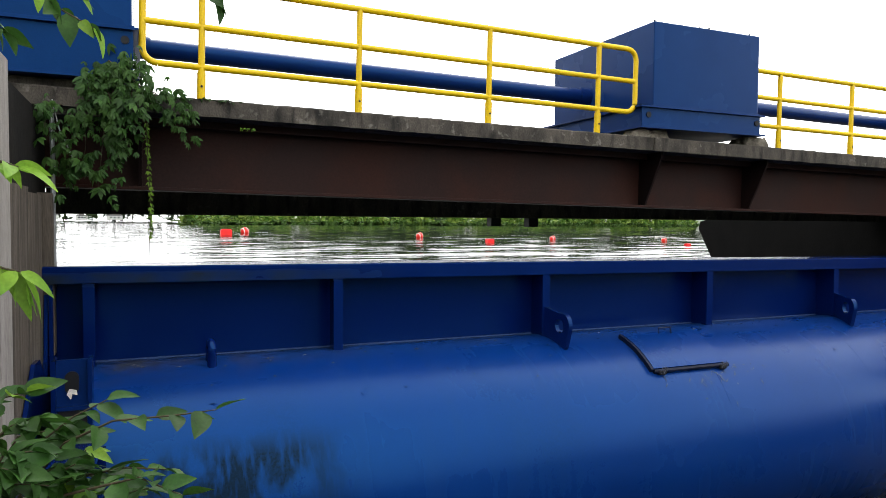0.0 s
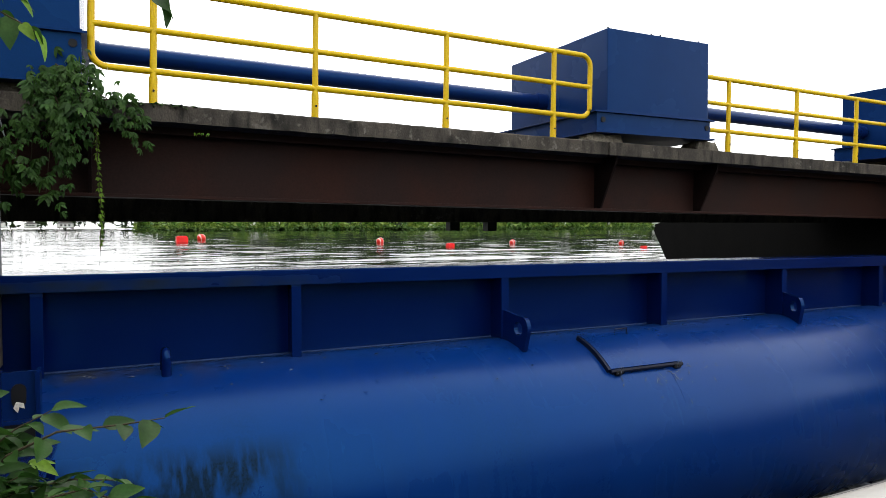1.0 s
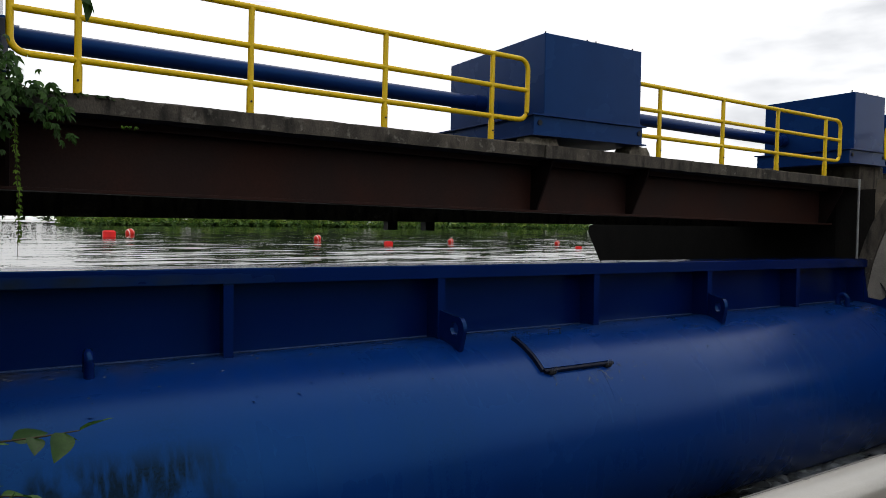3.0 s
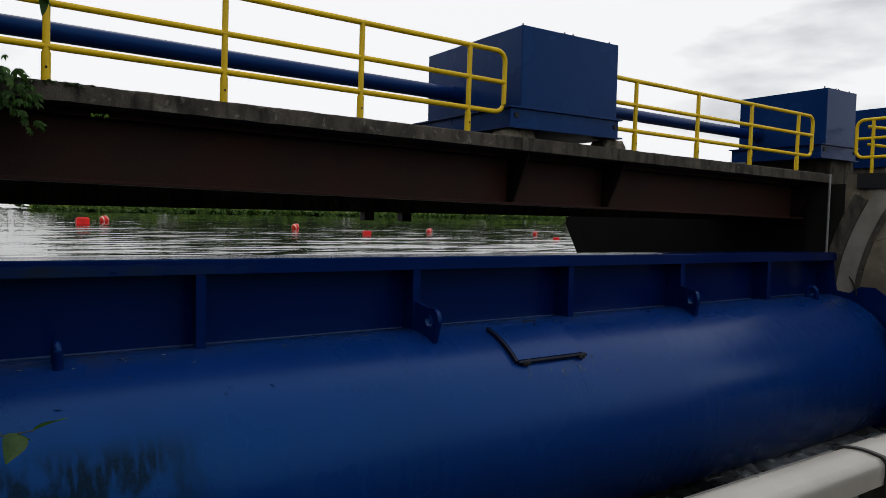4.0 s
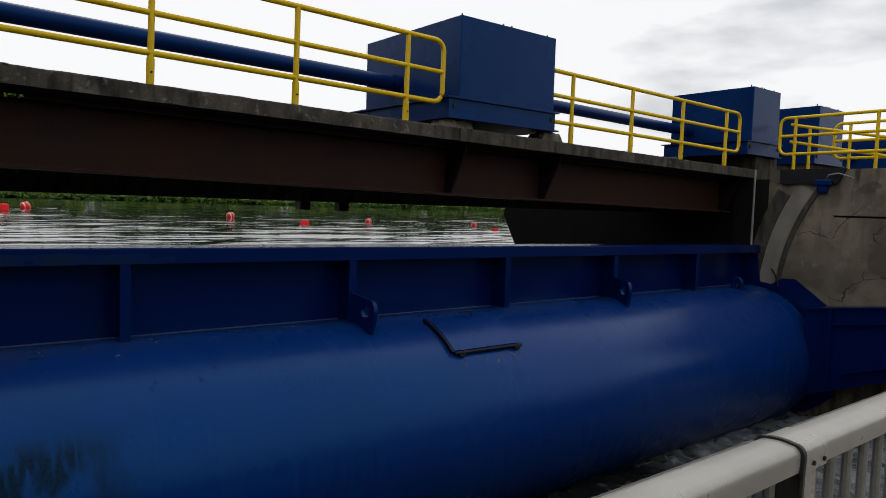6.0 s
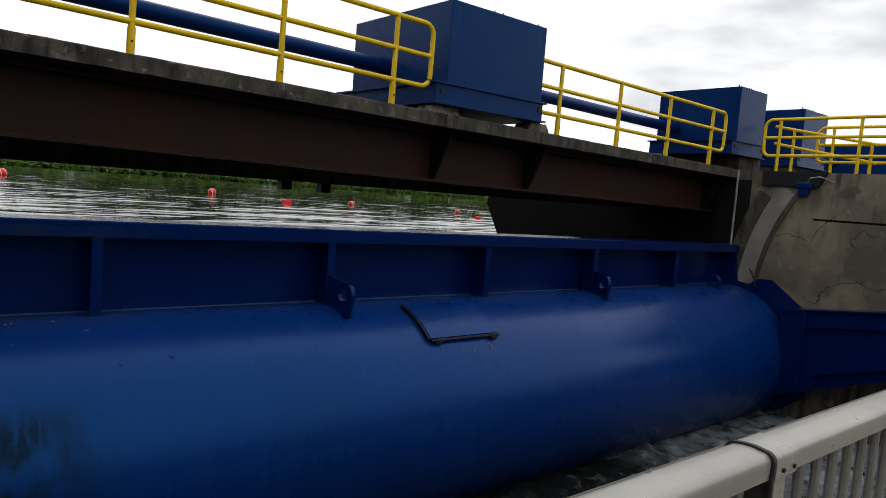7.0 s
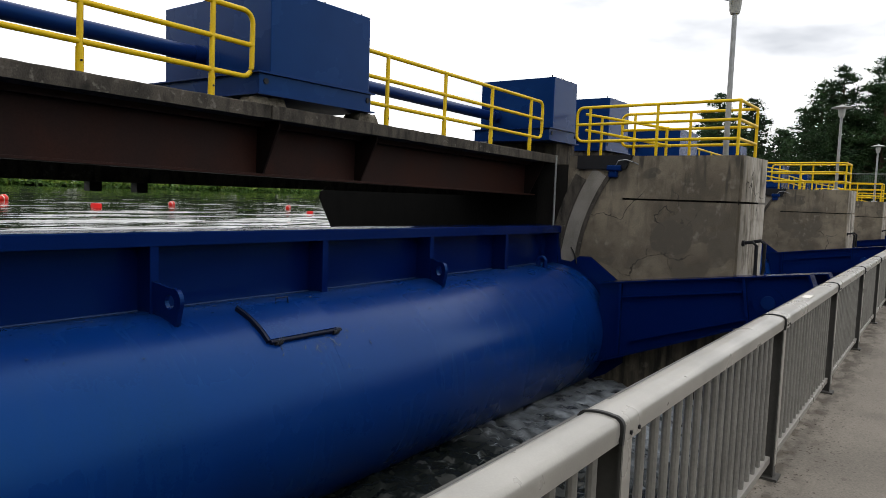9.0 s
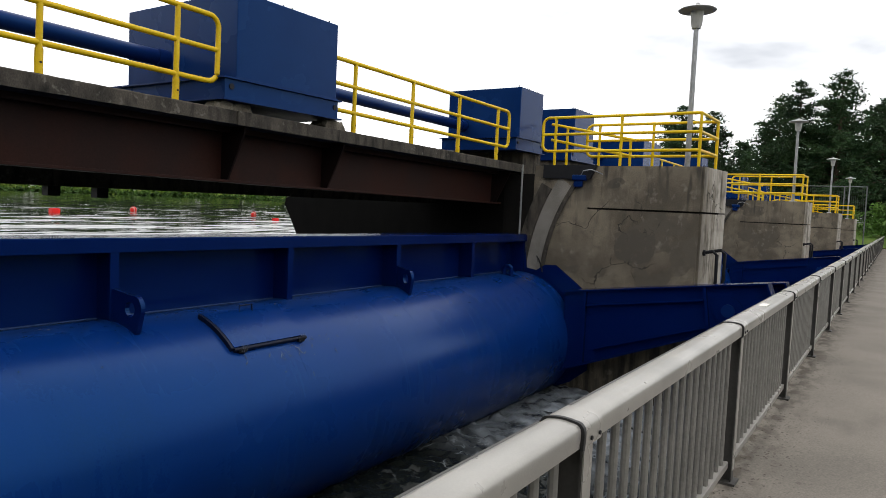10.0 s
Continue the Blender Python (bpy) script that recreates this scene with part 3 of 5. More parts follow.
# ---- piers ----
def build_pier():
    th = thing("pier", ((PX0 + PX1) / 2, PY0, -5.0), "weathered stained concrete dam pier with curved gate track", "dam pier", "dam piers")
    body = bmesh.new()
    add_prism(body, [(PY0, -5), (PY0, 1.625), (5.6, 1.625), (5.6, 1.662), (PY0, 1.662), (PY0, PIER_TOP), (6.84, PIER_TOP), (6.84, 2.36), (7.6, 2.36), (7.6, -5)], "x", PX0, PX1)
    bmesh.ops.bevel(body, geom=[e for e in body.edges if abs(e.verts[0].co.y - PY0) < 0.01 and abs(e.verts[1].co.y - PY0) < 0.01 and abs(e.verts[0].co.x - e.verts[1].co.x) < 0.01], offset=0.05, segments=2, affect="EDGES")
    for v in body.verts:   # the downstream face stands slightly askew
        if v.co.y < PY0 + 0.2:
            v.co.y -= 0.1 * (v.co.x - PX0) / (PX1 - PX0)
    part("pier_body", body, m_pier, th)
    # the nose's shade under the deck is put into its colour
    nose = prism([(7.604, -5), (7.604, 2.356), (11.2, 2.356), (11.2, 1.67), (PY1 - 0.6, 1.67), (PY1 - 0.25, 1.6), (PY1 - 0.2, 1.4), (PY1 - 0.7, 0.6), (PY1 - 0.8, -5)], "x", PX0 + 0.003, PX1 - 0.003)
    part("upstream_nose", nose, m_nose, th, "concrete pier nose darkened for the shade under the deck")
    part("joint_core", bx(PX0 + 0.035, PX1 - 0.035, PY0 + 0.035, 5.63, 1.6, 1.69), m_dark, th, "dark recessed construction joint")
    # curved track for the gate's side seal, its edge bars and the steel seat over it
    for s, x in ((-1, PX0), (1, PX1)):
        a, b = sorted((x + s * 0.004, x + s * 0.02))
        part("track_face", prism(ring_band(TRUN, 4.085, 4.42, -12, 33.0, 18), "x", a, b), m_pier_pale, th, "pale smooth concrete gate track")
        a, b = sorted((x + s * 0.004, x + s * 0.035))
        part("track_edge", prism(ring_band(TRUN, 3.985, 4.075, 2, 35, 18), "x", a, b), m_slab, th, "dark curved steel edge bar")
        # darker band along the upstream edge of the track
        part("track_edge", prism(ring_band(TRUN, 4.43, 4.70, 0, 29, 14), "x", a, b), m_slab, th, "dark curved band behind the gate track")
        a, b = sorted((x - s * 0.002, x + s * 0.07))
        part("beam_seat", prism([(6.62, 2.26), (5.54, 2.26), (5.40, PIER_TOP + 0.01), (6.62, PIER_TOP + 0.01)], "x", a, b), m_iron, th, "dark steel seat under the deck end")
        br = bx(min(x, x + s * 0.1), max(x, x + s * 0.1), 5.70, 5.90, 2.08, 2.30, 0.04)
        add_box(br, min(x, x + s * 0.13), max(x, x + s * 0.16), 5.62, 5.93, 2.22, 2.34, 0.03)
        part("bracket", br, m_pipe, th, "small dark blue steel clamp")
        # thin dark sheet stands in for shade beside the deck end
        part("shade_strip", bx(min(x, x + s * 0.006), max(x, x + s * 0.006), 6.86, 7.598, -2.0, 2.355), m_dark, th, "dark strip for the shade beside the deck end")
        part("conduit", tube([(x + s * 0.1, 5.75, 2.3), (x + s * 0.16, 5.66, 2.42), (x + s * 0.14, 5.5, 2.45), (x + s * 0.08, 5.36, 2.40), (x + s * 0.02, 5.28, 2.36)], 0.012, 6), m_steel, th, "thin looped cable")
    # pipe bent down the downstream face
    for xx in (PX0 + 0.28, PX0 + 1.0):
        part("drain_pipe", tube([(xx, PY0 + 0.02, 0.86), (xx + 0.02, PY0 - 0.2, 0.90), (xx + 0.03, PY0 - 0.27, 0.83), (xx + 0.04, PY0 - 0.27, 0.3), (xx + 0.02, PY0 - 0.2, 0.0)], 0.034, 10), m_iron, th, "black bent pipe", True)
    part("pipe_flange", tube([(PX0 + 0.28, PY0 - 0.06, 0.865), (PX0 + 0.28, PY0 + 0.01, 0.862)], 0.06, 12), m_iron, th)
    return th


pier = build_pier()
abutment = copy_thing(pier, pose((PX0 + PX1) / 2 - 16.6, PY0, -5.0))
for ob in list(abutment.children):
    if ob.name.split(".")[0] in ("upstream_nose", "bracket", "conduit", "beam_seat", "track_face", "track_edge", "shade_strip"):
        bpy.data.objects.remove(ob)
# dark plate over the abutment's slot face
lining = part("slot_lining", bx(PX1 + 0.002, PX1 + 0.012, 5.44, 7.6, -3.0, PIER_TOP - 0.002), m_dark, pier, "dark plate over the slot face")
lining.parent = abutment
FALL = 0.22   # each further span lies this much lower
for k in (1, 2, 3):
    copy_thing(pier, pose((PX0 + PX1) / 2 + SPAN * k, PY0, -5.0 - FALL * k))

# weathered timber and rod at the end of the near span
tp_ = thing("timber_post", (2.73, 5.3, -2.0), "weathered grey timber plank standing against the pier face", "timber plank")
part("plank", bx(2.705, 2.765, 5.02, 5.42, -2.0, 2.62, 0.008), m_board, tp_)
for y0, y1, z1 in ((5.47, 6.28, 1.80), (6.31, 7.0, 1.76)):
    part("plank", bx(2.716, 2.752, y0, y1, -1.6, z1, 0.008), m_board_old, tp_, "dark weathered plank")
part("plank", bx(2.70, 2.835, 7.03, 7.19, 0.3, 1.78, 0.01), m_board_old, tp_, "dark weathered timber post")
for xx in (2.83, 17.56):
    solid("steel_rod", tube([(xx, 7.12, 1.0), (xx, 7.12, 2.55)], 0.022, 8), m_steel, "thin grey steel rod standing beside the deck end", "rod", group="rods at the deck ends", smooth=True)


solid("hanging_wire", tube([(2.84, 7.06, 2.62), (2.9, 7.0, 2.35), (3.0, 7.02, 2.1), (3.06, 7.05, 1.98)], 0.006, 5), m_steel, "thin pale wire hanging beside the creeper", "wire")


# ---- bridge deck of one span ----
def build_deck():
    th = thing("bridge_deck", (10.2, 8.6, 1.6), "dark brown steel girder deck with weathered concrete slab", "bridge deck", "deck spans")
    bm = bmesh.new()
    xs = [2.45 + (17.86 - 2.45) * i / 150 for i in range(151)]
    prof = [(7.2, 2.545), (7.2, DECK - 0.015), (7.215, DECK), (9.95, DECK), (9.95, 2.545)]
    rings = []
    for i, x in enumerate(xs):
        ring = []
        for j, (y, z) in enumerate(prof):
            w = 0.008 if j in (0, 1, 2) else 0.0
            ring.append(bm.verts.new((x, y + w * noise.noise(Vector((x * 3.1, j, 0))), z + w * noise.noise(Vector((x * 4.3, 7 + j, 2))))))
        rings.append(ring)
    for u, v in zip(rings, rings[1:]):
        for j in range(5):
            bm.faces.new((u[j], u[(j + 1) % 5], v[(j + 1) % 5], v[j]))
    bm.faces.new(rings[0]), bm.faces.new(list(reversed(rings[-1])))
    part("slab", bm, m_slab, th, "weathered grey concrete slab edge")
    part("slab_block", bx(9.72, 12.02, 7.16, 7.198, 2.535, DECK - 0.004, 0.012), m_slab, th, "worn concrete thickening under the hoist housing")
    part("girder_web", bx(2.5, 17.45, 7.72, 7.75, 1.845, 2.5), m_girder, th)
    part("bottom_flange", bx(2.5, 17.45, 7.56, 7.9, 1.81, 1.843, 0.006), m_girder, th)
    part("top_flange", bx(2.5, 17.45, 7.55, 7.9, 2.47, 2.542), m_girder, th)
    for xx in (3.55, 9.93, 11.85, 17.25):
        part("stiffener", prism([(7.27, 2.468), (7.27, 2.543), (7.549, 2.543), (7.549, 2.468), (7.718, 2.468), (7.718, 1.845), (7.58, 1.845), (7.56, 1.90)], "x", xx - 0.016, xx + 0.016), m_plate, th, "tapered bracket plate darkened for its shade")
    rear = bx(2.5, 17.45, 9.35, 9.9, 1.665, 2.542, 0.01)
    for v in rear.verts:   # its underside runs level
        if v.co.z < 2.0:
            v.co.z += 0.0135 * (v.co.x - 10.2)
    part("rear_beam", rear, m_slab, th, "dark stained rear beam")
    for xx in (5.0, 7.5, 10.0, 12.5, 15.0):
        part("cross_beam", bx(xx, xx + 0.14, 7.76, 9.34, 1.95, 2.45), m_girder, th)
    for xx in (8.64, 9.33):
        part("hanger_stub", bx(xx, xx + 0.17, 9.7, 9.86, 1.51, 1.69), m_iron, th, "short dark stub under the beam")
    return th


deck = build_deck()
TILT = 0.78   # degrees by which the deck falls along its length
deck.matrix_basis = pose(10.2, 8.6, 1.545, 0, TILT, 0)
for k in (1, 2, 3):
    copy_thing(deck, pose(10.2 + SPAN * k, 8.6, 1.545 - FALL * k, 0, TILT, 0))
copy_thing(deck, pose(10.2 - 16.6, 8.6, 1.545, 0, TILT, 0))


# ---- hoist housings and the shaft between them ----
def build_box(x0, x1, y0, y1, z0, seam, top):
    th = thing("hoist_housing", ((x0 + x1) / 2, (y0 + y1) / 2, z0), "dark blue painted steel hoist housing on a channel base", "machine housing", "hoist housings")
    bm = bmesh.new()
    add_box(bm, x0, x1, y0, y1, seam, top, 0.012)
    part("cover", bm, m_box, th)
    part("cover_lip", bx(x0 - 0.02, x1 + 0.02, y0 - 0.02, y1 + 0.02, seam - 0.004, seam + 0.022), m_pipe, th)
    ex, exl = 0.06, 0.25
    # channel base: web set back between two flanges
    part("base", bx(x0 - exl + 0.05, x1 + ex - 0.05, y0 - 0.03, y1 + 0.03, z0 + 0.022, seam - 0.006), m_box, th, "blue steel channel base")
    part("base_flange", bx(x0 - exl, x1 + ex, y0 - 0.075, y1 + 0.075, z0, z0 + 0.02), m_pipe, th)
    part("base_flange", bx(x0 - exl, x1 + ex, y0 - 0.075, y1 + 0.075, seam - 0.026, seam - 0.006), m_pipe, th)
    for xx in (x0 - exl + 0.15, x1 + ex - 0.12):
        # a black disc stands in for the dark inside the hole
        part("lifting_hole", tube([(xx, y0 - 0.045, seam - 0.12), (xx, y0 - 0.026, seam - 0.12)], 0.038, 14), m_iron, th, "black disc for the dark inside a lifting hole")
    for xx in (x0 + 0.1, x0 + (x1 - x0) * 0.47, x0 + (x1 - x0) * 0.56, x1 - 0.07):
        part("lid_bolt", tube([(xx, y0 + 0.12, top - 0.002), (xx, y0 + 0.12, top + 0.055)], 0.012, 6), m_iron, th)
    return th


h_mid = build_box(9.72, 11.57, 7.2, 9.6, 2.78, 3.075, 4.18)
h_pier = build_box(17.53, 18.65, 7.23, 9.13, 2.86, 3.15, 4.26)
h_far = build_box(20.6, 21.9, 7.25, 9.2, 2.86, 3.15, 4.22)
h_left = build_box(0.9, 3.5, 7.2, 9.6, 2.86, 3.36, 4.5)
for k in (1, 2, 3):
    copy_thing(h_mid, pose(10.645 + SPAN * k, 8.4, 2.78 - FALL * k))
    copy_thing(h_pier, pose(18.09 + SPAN * k, 8.18, 2.86 - FALL * k))
for x0, x1 in ((9.5, 10.0), (11.42, 11.78)):
    for yy in (7.22, 9.2):
        bm = bx(x0 - 0.03, x1 + 0.03, yy, yy + 0.34, DECK - 0.12, 2.776)
        bmesh.ops.subdivide_edges(bm, edges=bm.edges[:], cuts=6, use_grid_fill=True)
        xm, ym, hi = (x0 + x1) / 2, yy + 0.17, 2.776
        for v in bm.verts:
            up = max(0.0, (v.co.z - 2.64) / (hi - 2.64))
            s = Vector((noise.noise(v.co * 8), noise.noise(v.co * 9 + Vector((4, 0, 0))), noise.noise(v.co * 11 + Vector((0, 7, 0)))))
            v.co.x += (xm - v.co.x) * 0.24 * up ** 1.5 + 0.035 * s.x
            v.co.y += (ym - v.co.y) * 0.14 * up ** 1.5 + 0.03 * s.y
            v.co.z = min(hi, v.co.z + 0.03 * s.z * up)
        solid("concrete_pad", bm, m_pad, "rough broken concrete pad under the hoist housing", "concrete pad", group="housing pads")
for k in (1, 2, 3):
    for x0, x1 in ((9.5, 10.0), (11.42, 11.78)):
        solid("concrete_pad", bx(x0 + SPAN * k, x1 + SPAN * k, 7.25, 9.5, DECK - 0.12 - FALL * k, 2.778 - FALL * k, 0.03), m_slab, "rough concrete pad under the hoist housing", "concrete pad", group="housing pads")
    solid("concrete_pad", bx(17.9 + SPAN * k, 18.5 + SPAN * k, 7.3, 9.0, 2.35 - FALL * k, 2.858 - FALL * k, 0.03), m_slab, "rough concrete pad under the hoist housing", "concrete pad", group="housing pads")
for x0, x1 in ((17.9, 18.8), (20.4, 22.0), (0.8, 3.4)):
    solid("concrete_pad", bx(x0, x1, 7.3, 9.2, 2.358 if x0 > 17 and x0 < 18 else DECK - 0.2, 2.858, 0.02), m_slab, "low concrete pad under the hoist housing", "concrete pad", group="housing pads")
for a, b in ((3.45, 9.75), (11.53, 17.5), (21.85, 26.1)):
    sh = thing("drive_shaft", ((a + b) / 2, 8.67, 3.36), "long dark blue drive shaft tube between hoist housings", "drive shaft", "drive shafts")
    part("shaft_tube", tube([(a, 8.67, 3.475), (b, 8.67, 3.475)], 0.108, 20), m_pipe, sh, "", True)
    sh.rotation_euler.y = radians(0.9)
    for xx in (a + 0.12, b - 0.12):
        part("collar", tube([(xx - 0.09, 8.67, 3.475), (xx + 0.09, 8.67, 3.475)], 0.128, 20), m_pipe, sh, "", True)


# ---- yellow railings ----
def build_rail(x0, x1, posts, y, base, top, round0=True, round1=True):
    """A straight three-bar tube railing along x; its top bar turns down into the lower bar at a rounded end."""
    th = thing("yellow_railing", ((x0 + x1) / 2, y, base), "yellow painted tubular steel railing on the deck edge", "railing", "yellow railings")
    low, mid, r, R = base + 0.315, base + 0.715, 0.033, 0.14
    loop = []
    if round0:
        loop += [(x0 + R, y, low)] + arc((x0 + R, low + R), R, 270, 180, 6, "xz", y) + arc((x0 + R, top - R), R, 180, 90, 6, "xz", y)
    else:
        loop += [(x0, y, top)]
    if round1:
        loop += arc((x1 - R, top - R), R, 90, 0, 6, "xz", y) + arc((x1 - R, low + R), R, 0, -90, 6, "xz", y)
    else:
        loop += [(x1, y, top)]
    part("top_rail", tube(loop, r, 12), m_yellow, th, "", True)
    part("middle_rail", tube([(x0 + 0.01, y, mid), (x1 - 0.01, y, mid)], r * 0.95, 12), m_yellow, th, "", True)
    part("bottom_rail", tube([(x0 + R * round0, y, low), (x1 - R * round1, y, low)], r * 0.98, 12), m_yellow, th, "", True)
    for x in posts:
        p = part("post", tube([(x, y, base + 0.1), (x, y, top)], r, 12), m_yellow, th, "", True)
        part("sleeve", tube([(x, y, base), (x, y, base + 0.26)], 0.041, 12), m_yellow, p, "", True)
        part("bolt", tube([(x, y - 0.05, base + 0.12), (x, y - 0.038, base + 0.12)], 0.012, 6), m_iron, p)
    return th


rail_a = build_rail(3.58, 9.47, (4.125, 5.75, 7.34, 8.89), 7.27, 2.715, 3.838)
rail_a.rotation_euler.y = radians(0.9)
rail_b = build_rail(11.585, 17.1, (12.06, 13.58, 15.09, 16.6), 7.27, 2.605, 3.69, False, True)
rail_b.rotation_euler.y = radians(0.75)


def build_pier_rail(dx):
    """The guard round the pier's downstream end: two sides, the front, and the sloping stair rail behind."""
    x0, x1, y0, top = PX0 + 0.10 + dx, PX1 - 0.12 + dx, PY0 + 0.14, 3.58
    th = thing("yellow_railing", ((x0 + x1) / 2, y0, PIER_TOP), "yellow painted tubular guard railing round the pier top", "railing", "pier top railings")
    r, R = 0.031, 0.14
    low, mid = 2.86, 3.22
    for x, end in ((x0, 6.75), (x1, 6.3)):
        loop = [(x, y0, top), (x, end - R, top)] + arc((end - R, top - R), R, 90, 0, 6, "yz", x) + arc((end - R, low + R), R, 0, -90, 6, "yz", x) + [(x, y0, low)]
        part("side_rail", tube(loop, r, 12), m_yellow, th, "", True)
        part("middle_rail", tube([(x, y0, mid), (x, end, mid)], r * 0.95, 12), m_yellow, th, "", True)
        for y in (y0, (y0 + end) / 2 - 0.1, end - 0.3):
            part("post", tube([(x, y, PIER_TOP), (x, y, top)], r, 12), m_yellow, th, "", True)
    for z in (top, mid, low):
        part("front_rail", tube([(x0, y0, z), (x1, y0, z)], r, 12), m_yellow, th, "", True)
    xs = (x0 + x1) / 2 + 0.25
    for dz in (0.0, 0.36):
        part("stair_rail", tube([(xs, 5.0, low + dz - 0.05), (xs, 7.0, low + dz + 0.35)], r, 10), m_yellow, th, "", True)
    for y in (5.1, 6.6):
        part("post", tube([(xs, y, PIER_TOP), (xs, y, low + 0.36 + 0.2 * (y - 5.2))], r, 10), m_yellow, th, "", True)
    return th


pier_rail = build_pier_rail(0)
for k in (1, 2, 3):
    copy_thing(pier_rail, pose((PX0 + PX1) / 2 - 0.01 + SPAN * k, PY0 + 0.14, PIER_TOP - FALL * k))
for k in (1, 2):
    copy_thing(rail_b, pose((11.585 + 17.1) / 2 + SPAN * k, 7.27, 2.605 - FALL * k, 0, 0.75, 0))


# ---- lamp posts on the piers ----
def build_lamp():
    x, y, z = 18.47, 3.80, PIER_TOP
    th = thing("lamp_post", (x, y, z), "grey steel lamp post with flat round cap", "street lamp", "lamp posts on the piers")
    part("base", tube([(x, y, z), (x, y, z + 0.05)], 0.16, 16, 0.11), m_steel, th, "", True)
    part("pole", tube([(x, y, z + 0.03), (x, y, 5.42)], 0.058, 14, 0.048), m_steel, th, "", True)
    part("lens", tube([(x, y, 5.38), (x, y, 5.46), (x, y, 5.74)], 0.085, 16, 0.135), m_lens, th, "frosted conical lamp glass", True)
    cap = bmesh.new()
    prof = [(0.14, 5.73), (0.36, 5.735), (0.375, 5.75), (0.34, 5.775), (0.2, 5.815), (0.06, 5.845), (0.03, 5.9), (0.0, 5.91)]
    rings = [[cap.verts.new((x + q * math.cos(2 * math.pi * k / 24), y + q * math.sin(2 * math.pi * k / 24), h)) for k in range(24)] for q, h in prof[:-1]]
    tip = cap.verts.new((x, y, prof[-1][1]))
    for u, v in zip(rings, rings[1:]):
        for k in range(24):
            cap.faces.new((u[k], u[(k + 1) % 24], v[(k + 1) % 24], v[k]))
    for k in range(24):
        cap.faces.new((rings[-1][k], rings[-1][(k + 1) % 24], tip))
    cap.faces.new(rings[0])
    part("cap", cap, m_lamp, th, "flat round grey cap", True)
    return th


lamp = build_lamp()
for k in (1, 2, 3):
    copy_thing(lamp, pose(18.47 + SPAN * k, 3.80, PIER_TOP - FALL * k))


# ---- the gates: a blue floating tank with a ribbed upper leaf and side arms ----
GX0, GX1 = 2.78, 17.58


def shell_point(a):
    return TC[0] + TR * math.cos(a), TC[1] + TR * math.sin(a)


